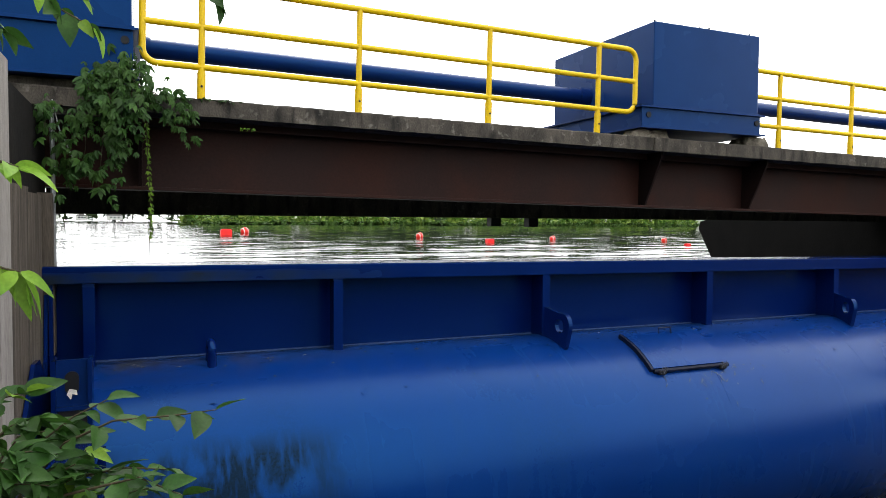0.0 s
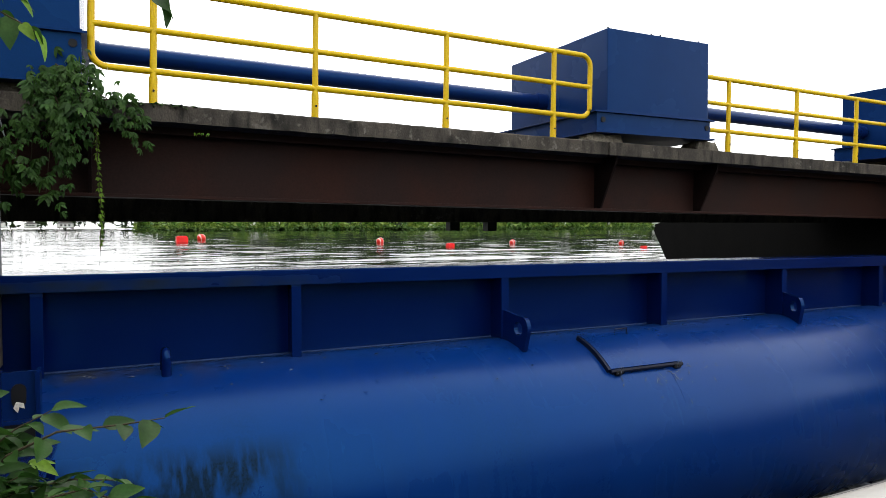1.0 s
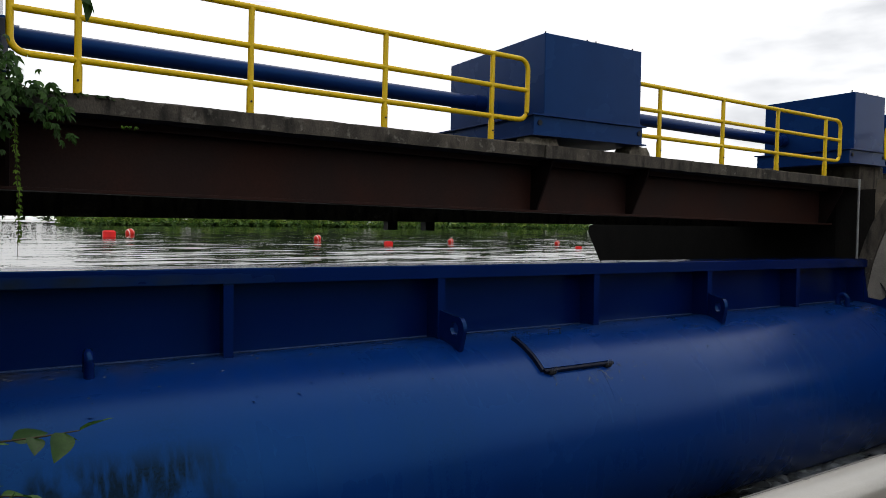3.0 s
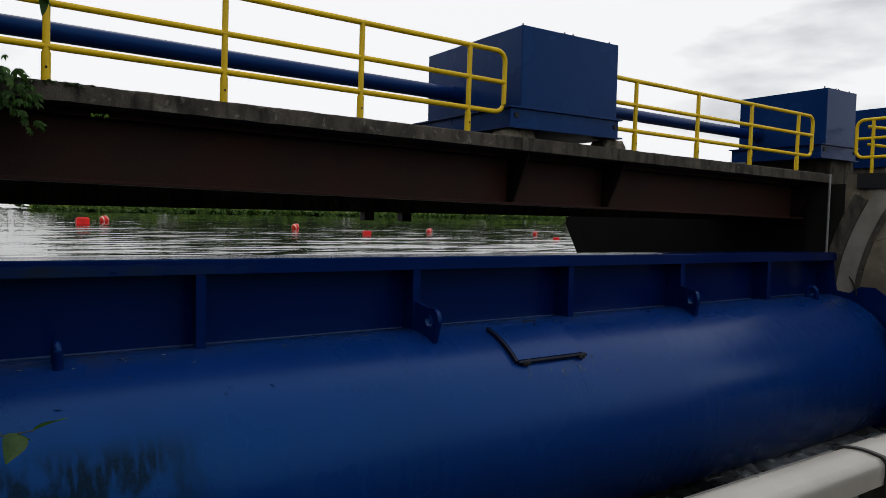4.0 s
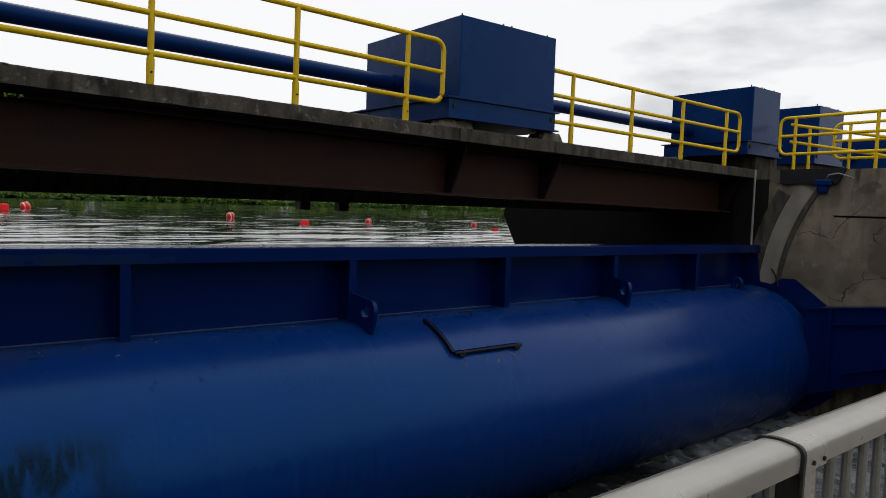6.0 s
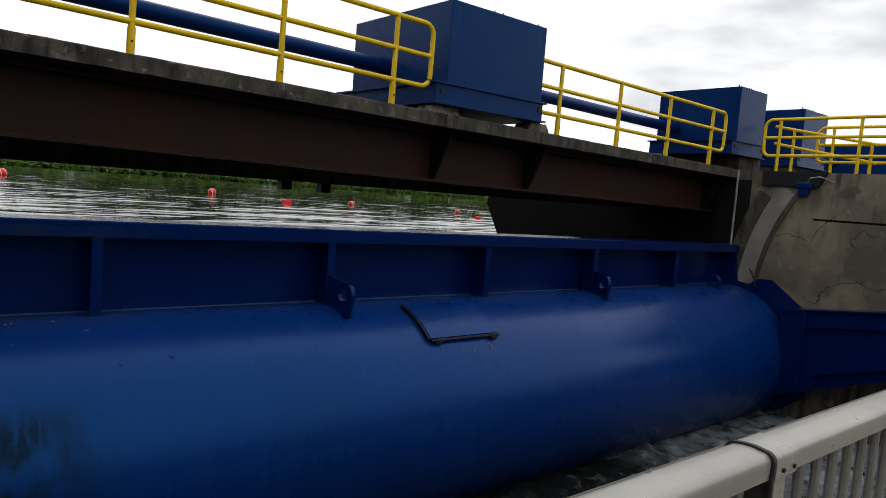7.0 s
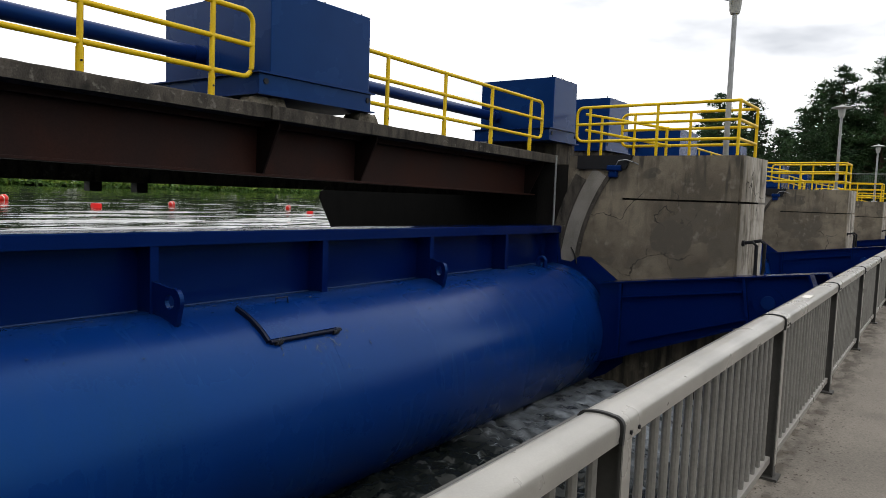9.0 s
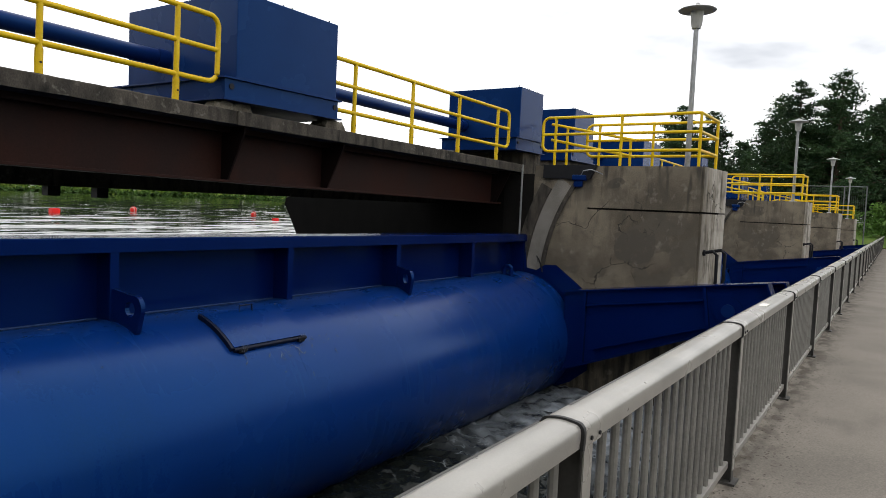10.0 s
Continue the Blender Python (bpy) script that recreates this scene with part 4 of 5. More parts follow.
def build_gate():
    th = thing("dam_gate", ((GX0 + GX1) / 2, TC[0], TC[1] - TR), "huge glossy blue steel drum gate with ribbed upper leaf", "dam gate", "dam gates")
    seg, bm = 72, bmesh.new()
    xs = [GX0 + 0.12, *[GX0 + 0.2 + (GX1 - GX0 - 0.4) * i / 24 for i in range(25)], GX1 - 0.12]
    rings = []
    for x in xs:
        ring = []
        for k in range(seg):
            y, z = shell_point(2 * math.pi * k / seg)
            w = 0.004 * noise.noise(Vector((x * 0.9, y * 1.6, z * 1.6)))
            ring.append(bm.verts.new((x, y + w * (y - TC[0]), z + w * (z - TC[1]))))
        rings.append(ring)
    for u, v in zip(rings, rings[1:]):
        for k in range(seg):
            bm.faces.new((u[k], u[(k + 1) % seg], v[(k + 1) % seg], v[k]))
    bm.faces.new(rings[0]), bm.faces.new(list(reversed(rings[-1])))
    part("tank", bm, m_tank, th, "glossy blue drum, algae-streaked at one end", True)
    for x, b0, b1 in ((12.23, 122, 158), (9.75, 133, 152), (16.2, 100, 150)):
        part("weld_seam", prism(ring_band(TC, TR - 0.01, TR + 0.0006, b0, b1, 24), "x", x, x + 0.007), m_tank, th)
    # web, flanges and ribs wear the darker blue, with their shade in it
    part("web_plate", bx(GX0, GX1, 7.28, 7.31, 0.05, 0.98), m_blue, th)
    part("web_weld", prism([(7.262, 0.171), (7.281, 0.165), (7.281, 0.186)], "x", GX0 + 0.05, GX1 - 0.05), m_dust, th, "dusty weld line with leaf litter")
    for nm, bm in (("top_flange", bx(GX0 - 0.16, GX1 + 0.04, 6.97, 7.5, 0.965, 1.10, 0.012)), ("flange_lip", bx(GX0 - 0.16, GX1 + 0.04, 6.945, 6.968, 0.945, 1.08))):
        for v in bm.verts:   # the crest falls slightly along the gate
            v.co.z -= 0.007 * (v.co.x - 5)
        part(nm, bm, m_blue, th)
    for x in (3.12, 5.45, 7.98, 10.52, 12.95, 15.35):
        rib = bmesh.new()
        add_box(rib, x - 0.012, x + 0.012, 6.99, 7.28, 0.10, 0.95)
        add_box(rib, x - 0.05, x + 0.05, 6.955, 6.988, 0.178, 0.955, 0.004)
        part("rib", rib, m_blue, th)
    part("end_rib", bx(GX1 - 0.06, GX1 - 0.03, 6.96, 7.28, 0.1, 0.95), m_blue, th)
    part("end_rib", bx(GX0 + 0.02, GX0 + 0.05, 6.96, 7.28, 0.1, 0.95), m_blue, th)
    for x in (7.98, 12.95):
        lug = bmesh.new()
        out = [(6.99, 0.1), (6.99, 0.535), (6.955, 0.54), (6.66, 0.505)] + [(6.56 + 0.13 * math.cos(radians(a)), 0.37 + 0.135 * math.sin(radians(a))) for a in range(80, 196, 12)] + [(6.50, 0.13), (6.56, 0.06)]
        hole = [(6.63 + 0.088 * math.cos(2 * math.pi * k / 18), 0.355 + 0.08 * math.sin(2 * math.pi * k / 18)) for k in range(18)]
        for q in (x - 0.025, x + 0.025):
            o = [lug.verts.new((q, *p)) for p in out]
            h = [lug.verts.new((q, *p)) for p in hole]
            eo = [lug.edges.new((o[i], o[(i + 1) % len(o)])) for i in range(len(o))]
            eh = [lug.edges.new((h[i], h[(i + 1) % len(h)])) for i in range(len(h))]
            bmesh.ops.triangle_fill(lug, edges=eo + eh, use_beauty=True)
            if q < x:
                first = (o, h)
        for u, v in zip(first, (o, h)):
            for i in range(len(u)):
                lug.faces.new((u[i], u[(i + 1) % len(u)], v[(i + 1) % len(u)], v[i]))
        bmesh.ops.bevel(lug, geom=[e for e in lug.edges if len(e.link_faces) == 2 and e.calc_face_angle() > 1.2], offset=0.004, segments=1, affect="EDGES")
        if x > 10:   # this plate stands askew to its rib
            bmesh.ops.rotate(lug, verts=lug.verts, cent=(x, 6.99, 0), matrix=Matrix.Rotation(radians(-24), 3, "Z"))
        part("lifting_lug", lug, m_blue, th, "rounded blue lug plate with hole")
    for x in (4.17, 16.55):
        hk = tube([(x, 6.74, 0.15), (x, 6.74, 0.25)] + arc((6.82, 0.29), 0.085, 180, 0, 10, "yz", x) + [(x, 6.905, 0.15)], 0.045, 12)
        part("hook", hk, m_blue, th, "bent blue bar hook", True)
    # access hatch curved to the shell: raised cover, side plate with its shade in the colour, lower bar on two clips,
    # grab handle
    a0, a1, h0, h1 = 104.0, 130.5, 8.87, 9.92
    hatch = part("hatch", prism(ring_band(TC, TR + 0.012, TR + 0.055, a0, a1, 16), "x", h0, h1), m_tank, th, "curved blue access hatch cover", True)
    part("hatch_edge", prism(ring_band(TC, TR - 0.005, TR + 0.05, a0 - 0.3, a1 + 0.3, 16), "x", h0 - 0.035, h0 - 0.002), m_navy, hatch, "hatch edge strip darkened for its shade")

    def on_shell(a, d):
        return TC[0] + (TR + d) * math.cos(radians(a)), TC[1] + (TR + d) * math.sin(radians(a))
    y, z = on_shell(a1 + 0.9, 0.028)
    part("hinge_bar", tube([(h0 + 0.0, y, z), (h1 + 0.05, y, z)], 0.024, 10), m_navy, hatch, "dark hinge bar", True)
    for x in (h0 + 0.05, h1 - 0.10):
        clip_ = bx(x, x + 0.10, y - 0.04, y + 0.02, z - 0.04, z + 0.008, 0.010)
        part("hinge", clip_, m_iron, hatch, "dark hinge clip")
        for k in range(3):
            part("clip_wire", tube([(x + 0.02 + 0.035 * k, y - 0.05, z - 0.02), (x + 0.03 + 0.035 * k, y - 0.058, z + 0.03), (x + 0.05 + 0.03 * k, y - 0.02, z + 0.05)], 0.0035, 5), m_litter, hatch)
    y, z = on_shell(107.0, 0.05)
    y2, z2 = on_shell(105.8, 0.125)
    part("handle", tube([(9.36, y, z - 0.02), (9.37, y2, z2), (9.55, y2, z2), (9.56, y, z - 0.02)], 0.010, 6), m_navy, hatch, "thin dark grab handle")
    # arms back to the trunnions
    for s, xa in ((-1, GX1 - 0.42), (1, GX0 + 0.42)):
        xf = GX1 + 0.02 if s < 0 else GX0 - 0.02
        lo, hi = sorted((xf, xf + s * 0.03))
        part("end_plate", prism([(7.3, 0.86), (7.0, 0.86), (6.9, 0.27), (6.66, 0.24), (6.46, 0.375), (6.2, 0.385), (5.56, -0.07), (5.4, -0.3), (5.36, -1.78), (5.75, -2.1), (6.6, -2.5), (7.3, -2.5)], "x", lo, hi), m_blue, th, "blue polygonal end plate")
        lo, hi = sorted((xa, xa + s * 0.04))
        arm = part("arm", prism([(5.75, -0.11), (3.15, 0.255), (1.95, 0.415), (1.72, -0.2), (2.2, -0.62), (3.1, -0.66), (5.75, -1.72)], "x", lo, hi), m_blue, th, "tapered blue plate arm")
        w0, w1 = sorted((xa - s * 0.3, xa + s * 0.13))
        part("arm_flange", prism([(5.75, -0.08), (3.15, 0.285), (3.15, 0.26), (5.75, -0.107)], "x", w0, w1), m_blue, arm)
        part("arm_flange", prism([(3.14, 0.287), (1.92, 0.45), (1.92, 0.425), (3.14, 0.262)], "x", w0, w1), m_blue, arm)
        part("arm_end_bar", prism([(1.92, 0.45), (1.67, -0.22), (1.70, -0.23), (1.95, 0.43)], "x", w0, w1), m_blue, arm)
        part("arm_flange", prism([(5.75, -1.755), (3.1, -0.69), (3.1, -0.665), (5.75, -1.725)], "x", w0, w1), m_blue, arm)
        lo, hi = sorted((xa + s * 0.042, xa + s * 0.14))
        part("arm_rib", prism([(5.24, -0.30), (2.98, 0.055), (2.98, 0.02), (5.24, -0.335)], "x", lo, hi), m_blue, arm)
        part("arm_rib", prism([(5.06, -1.17), (2.86, -0.43), (2.86, -0.465), (5.06, -1.205)], "x", lo, hi), m_blue, arm)
        part("arm_rib", prism([(2.95, 0.275), (3.0, 0.27), (2.88, -0.60), (2.83, -0.60)], "x", lo, hi), m_blue, arm)
        part("arm_rib", prism([(5.26, -0.06), (5.31, -0.065), (5.31, -1.52), (5.26, -1.50)], "x", lo, hi), m_blue, arm)
        part("hub", tube([(xa - s * 0.3, *TRUN), (xa + s * 0.075, *TRUN)], 0.26, 24), m_blue, arm, "round trunnion hub", True)
        part("hub_cap", tube([(xa + s * 0.07, *TRUN), (xa + s * 0.11, *TRUN)], 0.12, 16), m_pipe, arm, "", True)
    # perforated bracket plate at the one end
    part("bracket_plate", bx(2.925, 2.955, 5.95, 6.15, -0.5, 0.44), m_blue, th)
    part("bracket_plate", bx(3.18, 3.21, 5.95, 6.15, -0.5, 0.44), m_blue, th)
    pl = bx(2.957, 3.178, 6.0, 6.03, -0.5, 0.44)
    part("bracket_plate", pl, m_pipe, th, "dark blue perforated bracket plate")
    slot = [(3.067 + 0.05 * math.cos(radians(a)), (0.30 if 0 <= a <= 180 else 0.22) + 0.05 * math.sin(radians(a))) for a in range(0, 360, 20)]
    # slot and recess are black plates that stand in for their shade
    part("bracket_hole", prism(slot, "y", 5.985, 5.998), m_iron, th, "black oval plate for the dark inside a slot")
    part("dropping", prism([(3.03, 0.17), (3.05, 0.215), (3.10, 0.20), (3.105, 0.16), (3.07, 0.175), (3.06, 0.13)], "y", 5.978, 5.984), m_white, th, "white bird dropping")
    part("bracket_recess", bx(2.965, 3.17, 5.988, 5.998, -0.45, 0.04), m_iron, th, "black plate for the shade in a recess")
    part("bracket_step", bx(2.957, 3.178, 5.97, 5.999, 0.045, 0.075), m_pipe, th)
    # side seal chain
    part("chain", tube([(17.42, 6.45, 0.22), (17.5, 6.5, 0.30), (17.6, 6.62, 0.46), (17.63, 6.7, 0.55)], 0.014, 6), m_iron, th, "short rusty chain")
    return th


gate = build_gate()
for k in (1, 2, 3):
    copy_thing(gate, pose((GX0 + GX1) / 2 + SPAN * k + 0.05, TC[0], TC[1] - TR - 0.15 * k))

# leaf litter and droppings along the top of the tank
lit = bmesh.new()
rnd = random.Random(5)
for _ in range(210):
    x, a = rnd.uniform(3.2, 17.2), radians(rnd.choice((rnd.uniform(92, 104), rnd.uniform(92, 104), rnd.uniform(90, 130))))
    y, z = TC[0] + (TR + 0.004) * math.cos(a), TC[1] + (TR + 0.004) * math.sin(a)
    L, t, w = rnd.uniform(0.008, 0.045), rnd.uniform(0, 3.14), rnd.uniform(0.004, 0.012)
    u, v = Vector((math.cos(t), math.sin(t), 0)), Vector((-math.sin(t), math.cos(t), 0))
    c = Vector((x, y, z + 0.004))
    q = [c + u * L, c + v * w + Vector((0, 0, 0.006)), c - u * L, c - v * w]
    f = [lit.verts.new(p) for p in q]
    lit.faces.new((f[0], f[1], f[3])), lit.faces.new((f[1], f[2], f[3]))
for _ in range(46):   # swept together under the hatch
    x, a = rnd.gauss(9.75, 0.38), radians(131 + abs(rnd.gauss(0, 6)))
    L, t, w = rnd.uniform(0.01, 0.055), rnd.uniform(0, 3.14), rnd.uniform(0.003, 0.008)
    tang = Vector((0, -math.sin(a), math.cos(a)))
    c = Vector((x, TC[0] + (TR + 0.004) * math.cos(a), TC[1] + (TR + 0.004) * math.sin(a)))
    u, v = Vector((1, 0, 0)) * math.cos(t) + tang * math.sin(t), Vector((1, 0, 0)) * -math.sin(t) + tang * math.cos(t)
    f = [lit.verts.new(p) for p in (c + u * L, c + v * w, c - u * L, c - v * w)]
    lit.faces.new(f)
solid("leaf_litter", lit, m_litter, "pale dry leaf bits and droppings scattered on the tank", "leaf litter", "stuff")

# wet timbers and stones of the sill under the drum
for k in range(7):
    x = 8.6 + 0.75 * k + rnd.uniform(-0.1, 0.1)
    bm = bx(x, x + 0.2, 3.6, 5.7, TAIL - 0.4, TAIL + 0.0 + rnd.uniform(-0.05, 0.04), 0.05)
    bmesh.ops.rotate(bm, verts=bm.verts, cent=(x, 4.6, TAIL), matrix=Matrix.Rotation(radians(rnd.uniform(-9, 9)), 3, "Z"))
    if x < 11.0:
        solid("sill_timber", bm, m_wood, "dark wet timber baulk in the tail water", "timber", group="sill timbers")

# ---- footbridge railing ----
RY, RT, RL = 0.835, WALK_Z + 1.04, 2.62


RX = 5.875   # first joint; the line leads outwards by OUT and downhill by DROP a metre


def build_panel():
    """One bay of the footbridge railing, from one post to the next."""
    x0 = RX
    x1 = x0 + RL
    th = thing("handrail_bay", (x0, RY, WALK_Z), "pale grey aluminium railing bay with rounded top rail", "railing", "footbridge railing bays")
    half = [(0.062, RT - 0.078), (0.064, RT - 0.045)] + [(0.038 + 0.026 * math.cos(radians(a)), RT - 0.030 + 0.026 * math.sin(radians(a))) for a in range(0, 91, 15)] + [(0.018, RT - 0.001)]
    prof = [(RY - a, b) for a, b in half] + [(RY, RT)] + [(RY + a, b) for a, b in reversed(half)]
    rail = part("top_rail", prism(prof, "x", x0 + 0.035, x1 + 0.031), m_alu, th, "rounded pale grey top rail", True)
    big = [(RY + (y - RY) * 1.10, RT - 0.04 + (z - RT + 0.04) * 1.10) for y, z in prof]
    gas = [(RY + (y - RY) * 1.17, RT - 0.04 + (z - RT + 0.04) * 1.17) for y, z in prof]
    part("sleeve", prism(big, "x", x0 - 0.075, x0 + 0.075), m_alu, th, "", True)
    part("gasket", prism(gas, "x", x0 - 0.093, x0 - 0.077), m_gasket, th, "black rubber joint gasket", True)
    # shadowed outer edge of the rail, drawn as a dark strip
    part("outer_channel", bx(x0 - 0.08, x1 - 0.094, RY + 0.0665, RY + 0.082, RT - 0.07, RT - 0.022), m_alu_dark, th, "outer channel strip darkened for its shade")
    for x in (x0 - 0.02, x0 + 0.05):
        part("screw", tube([(x, RY - 0.075, RT - 0.06), (x, RY - 0.06, RT - 0.06)], 0.007, 8), m_iron, rail)
    post = bmesh.new()
    add_box(post, x0 - 0.035, x0 + 0.035, RY - 0.05, RY - 0.042, WALK_Z + 0.0, RT - 0.078)
    add_box(post, x0 - 0.004, x0 + 0.004, RY - 0.041, RY + 0.041, WALK_Z + 0.0, RT - 0.078)
    add_box(post, x0 - 0.035, x0 + 0.035, RY + 0.042, RY + 0.05, WALK_Z + 0.0, RT - 0.078)
    p = part("post", post, m_alu_dark, th, "dark grey channel post")
    part("post_face", bx(x0 - 0.035, x0 + 0.035, RY - 0.056, RY - 0.051, WALK_Z + 0.09, RT - 0.078), m_alu, p)
    part("foot_plate", bx(x0 - 0.07, x0 + 0.07, RY - 0.08, RY + 0.08, WALK_Z, WALK_Z + 0.015), m_alu_dark, p)
    part("bottom_rail", bx(x0 + 0.04, x1 - 0.04, RY - 0.03, RY + 0.03, WALK_Z + 0.10, WALK_Z + 0.145, 0.005), m_alu, th)
    pk = bmesh.new()
    pts = [(0.021 * math.cos(radians(a)) , 0.016 * math.sin(radians(a))) for a in range(0, 360, 36)]
    add_prism(pk, pts, "z", 0, RT - 0.078 - WALK_Z - 0.145)
    me = mesh_of("picket", pk, m_picket, smooth=True)
    for k in range(18):
        piece("picket", me, th, Matrix.Translation((RL * (k + 1) / 19, 0, 0.145)))
    return th


bay = build_panel()
bay_turn = (0, math.degrees(DROP), math.degrees(OUT))
bay.matrix_basis = pose(RX, RY, WALK_Z, *bay_turn)
for k in list(range(-3, 0)) + list(range(1, 27)):
    copy_thing(bay, pose(RX + RL * k, RY + OUT * RL * k, WALK_Z - DROP * RL * k, *bay_turn))
mark_y, mark_z = RY + OUT * 3.75, RT - DROP * 3.75
solid("tape_patch", bx(9.53, 9.73, mark_y - 0.036, mark_y + 0.02, mark_z - 0.004, mark_z + 0.003), m_white, "small worn white tape patch on the top rail", "tape")
solid("paint_mark", bx(9.9, 10.25, -0.62, -0.5, WALK_Z - 0.03, WALK_Z - DROP * 4.0 + 0.004), m_white, "small worn white paint mark on the footbridge", "paint mark")


# ---- buoys and markers on the river ----
def build_buoy(x, y, r):
    th = thing("buoy", (x, y, WATER - 0.2), "orange ball buoy with a white stripe on the river", "buoy", "river buoys")
    bm = bmesh.new()
    bmesh.ops.create_uvsphere(bm, u_segments=20, v_segments=14, radius=r, matrix=Matrix.Translation((x, y, WATER + 0.5 * r)))
    part("ball", bm, m_orange, th, "", True)
    part("stripe", tube([(x - 0.55 * r, y - 0.2 * r, WATER + 0.4 * r), (x + 0.45 * r, y + 0.2 * r, WATER + 0.65 * r)], 0.9 * r, 20), m_white, th, "white band", True)
    part("ring", tube(arc((x, WATER + 1.6 * r), 0.2 * r, 0, 330, 9, "xz", y), 0.012, 6), m_iron, th)


def build_marker(x, y, r):
    th = thing("float_marker", (x, y, WATER - 0.2), "bright red square float marker on the river", "float marker", "red float markers")
    part("block", bx(x - r, x + r, y - r, y + r, WATER - 0.1, WATER + 1.0 * r, 0.1 * r), m_red, th)
    part("cap", bx(x - 0.8 * r, x + 0.8 * r, y - 0.8 * r, y + 0.8 * r, WATER + 1.0 * r, WATER + 1.15 * r, 0.02 * r), m_red, th)


for b_ in BUOYS:
    build_buoy(*b_)
for b_ in MARKERS:
    build_marker(*b_)


# ---- leaves and shrubs beside the camera ----
def leaf_mesh(name, length, width, material, fold=0.25, droop=0.25, n=7):
    """A pointed leaf blade folded along its rib and bent down towards the tip; it grows along +y."""
    bm = bmesh.new()
    rows = []
    for i in range(n + 1):
        t = i / n
        w = width * 0.5 * (math.sin(math.pi * t ** 0.75) ** 0.9) * (1 - 0.25 * t) + 0.0006
        y, z = length * t, -droop * length * t * t
        wav = 0.012 * length * math.sin(9 * t)
        rows.append([bm.verts.new((-w, y, z + fold * w + wav)), bm.verts.new((-w * 0.5, y, z + fold * w * 0.35)), bm.verts.new((0, y, z)), bm.verts.new((w * 0.5, y, z + fold * w * 0.35)), bm.verts.new((w, y, z + fold * w - wav))])
    for u, v in zip(rows, rows[1:]):
        for k in range(4):
            bm.faces.new((u[k], u[k + 1], v[k + 1], v[k]))
    return mesh_of(name, bm, material, smooth=True)


def palm_mesh(name, size, material, seed):
    """A creeper leaf of five leaflets fanned round its stalk."""
    q, bm = random.Random(seed), bmesh.new()
    for a, s in ((-75, 0.62), (-38, 0.88), (0, 1.0), (38, 0.88), (75, 0.62)):
        m = Matrix.Rotation(radians(a + q.uniform(-8, 8)), 4, "Z") @ Matrix.Rotation(radians(-q.uniform(5, 35)), 4, "X")
        rows = []
        for i in range(6):
            t = i / 5
            w = size * s * 0.21 * math.sin(math.pi * min(1, t * 0.93 + 0.05) ** 0.8) + 0.0008
            rows.append([bm.verts.new(m @ Vector((k * w, size * s * t, 0.3 * abs(k) * w - 0.22 * size * t * t))) for k in (-1, 0, 1)])
        for u, v in zip(rows, rows[1:]):
            for k in range(2):
                bm.faces.new((u[k], u[k + 1], v[k + 1], v[k]))
    return mesh_of(name, bm, material, smooth=True)


def along(pts, t):
    f = t * (len(pts) - 1)
    i = min(int(f), len(pts) - 2)
    a, b = Vector(pts[i]), Vector(pts[i + 1])
    return a.lerp(b, f - i), (b - a).normalized()


def dress(th, pts, meshes, count, q, spread=70, start=0.1, droop=15, size=(0.7, 1.15)):
    """Leaves in turn on both sides of a twig, the last at its tip."""
    for k in range(count):
        t = start + (1 - start) * k / max(1, count - 1)
        p, d = along(pts, t)
        yaw = math.degrees(math.atan2(-d.x, d.y)) + (0 if k == count - 1 else (1 if k % 2 else -1) * q.uniform(0.5, 1.1) * spread)
        s = q.uniform(*size)
        m = Matrix.Translation(p - root_of(th).location) @ pose(0, 0, 0, -droop + q.uniform(-25, 25), q.uniform(-45, 45), yaw) @ Matrix.Diagonal((s, s, s, 1))
        piece("leaf", q.choice(meshes), th, m)


q = random.Random(11)
leaf_a = leaf_mesh("leaf", 0.088, 0.052, m_leaf, 0.25, 0.12)
leaf_b = leaf_mesh("leaf", 0.072, 0.044, m_leaf, 0.4, 0.25)
leaf_c = leaf_mesh("leaf", 0.085, 0.03, m_leaf_y, 0.3, 0.5)
leaf_d = leaf_mesh("leaf", 0.075, 0.04, m_leaf_y, 0.3, 0.3)

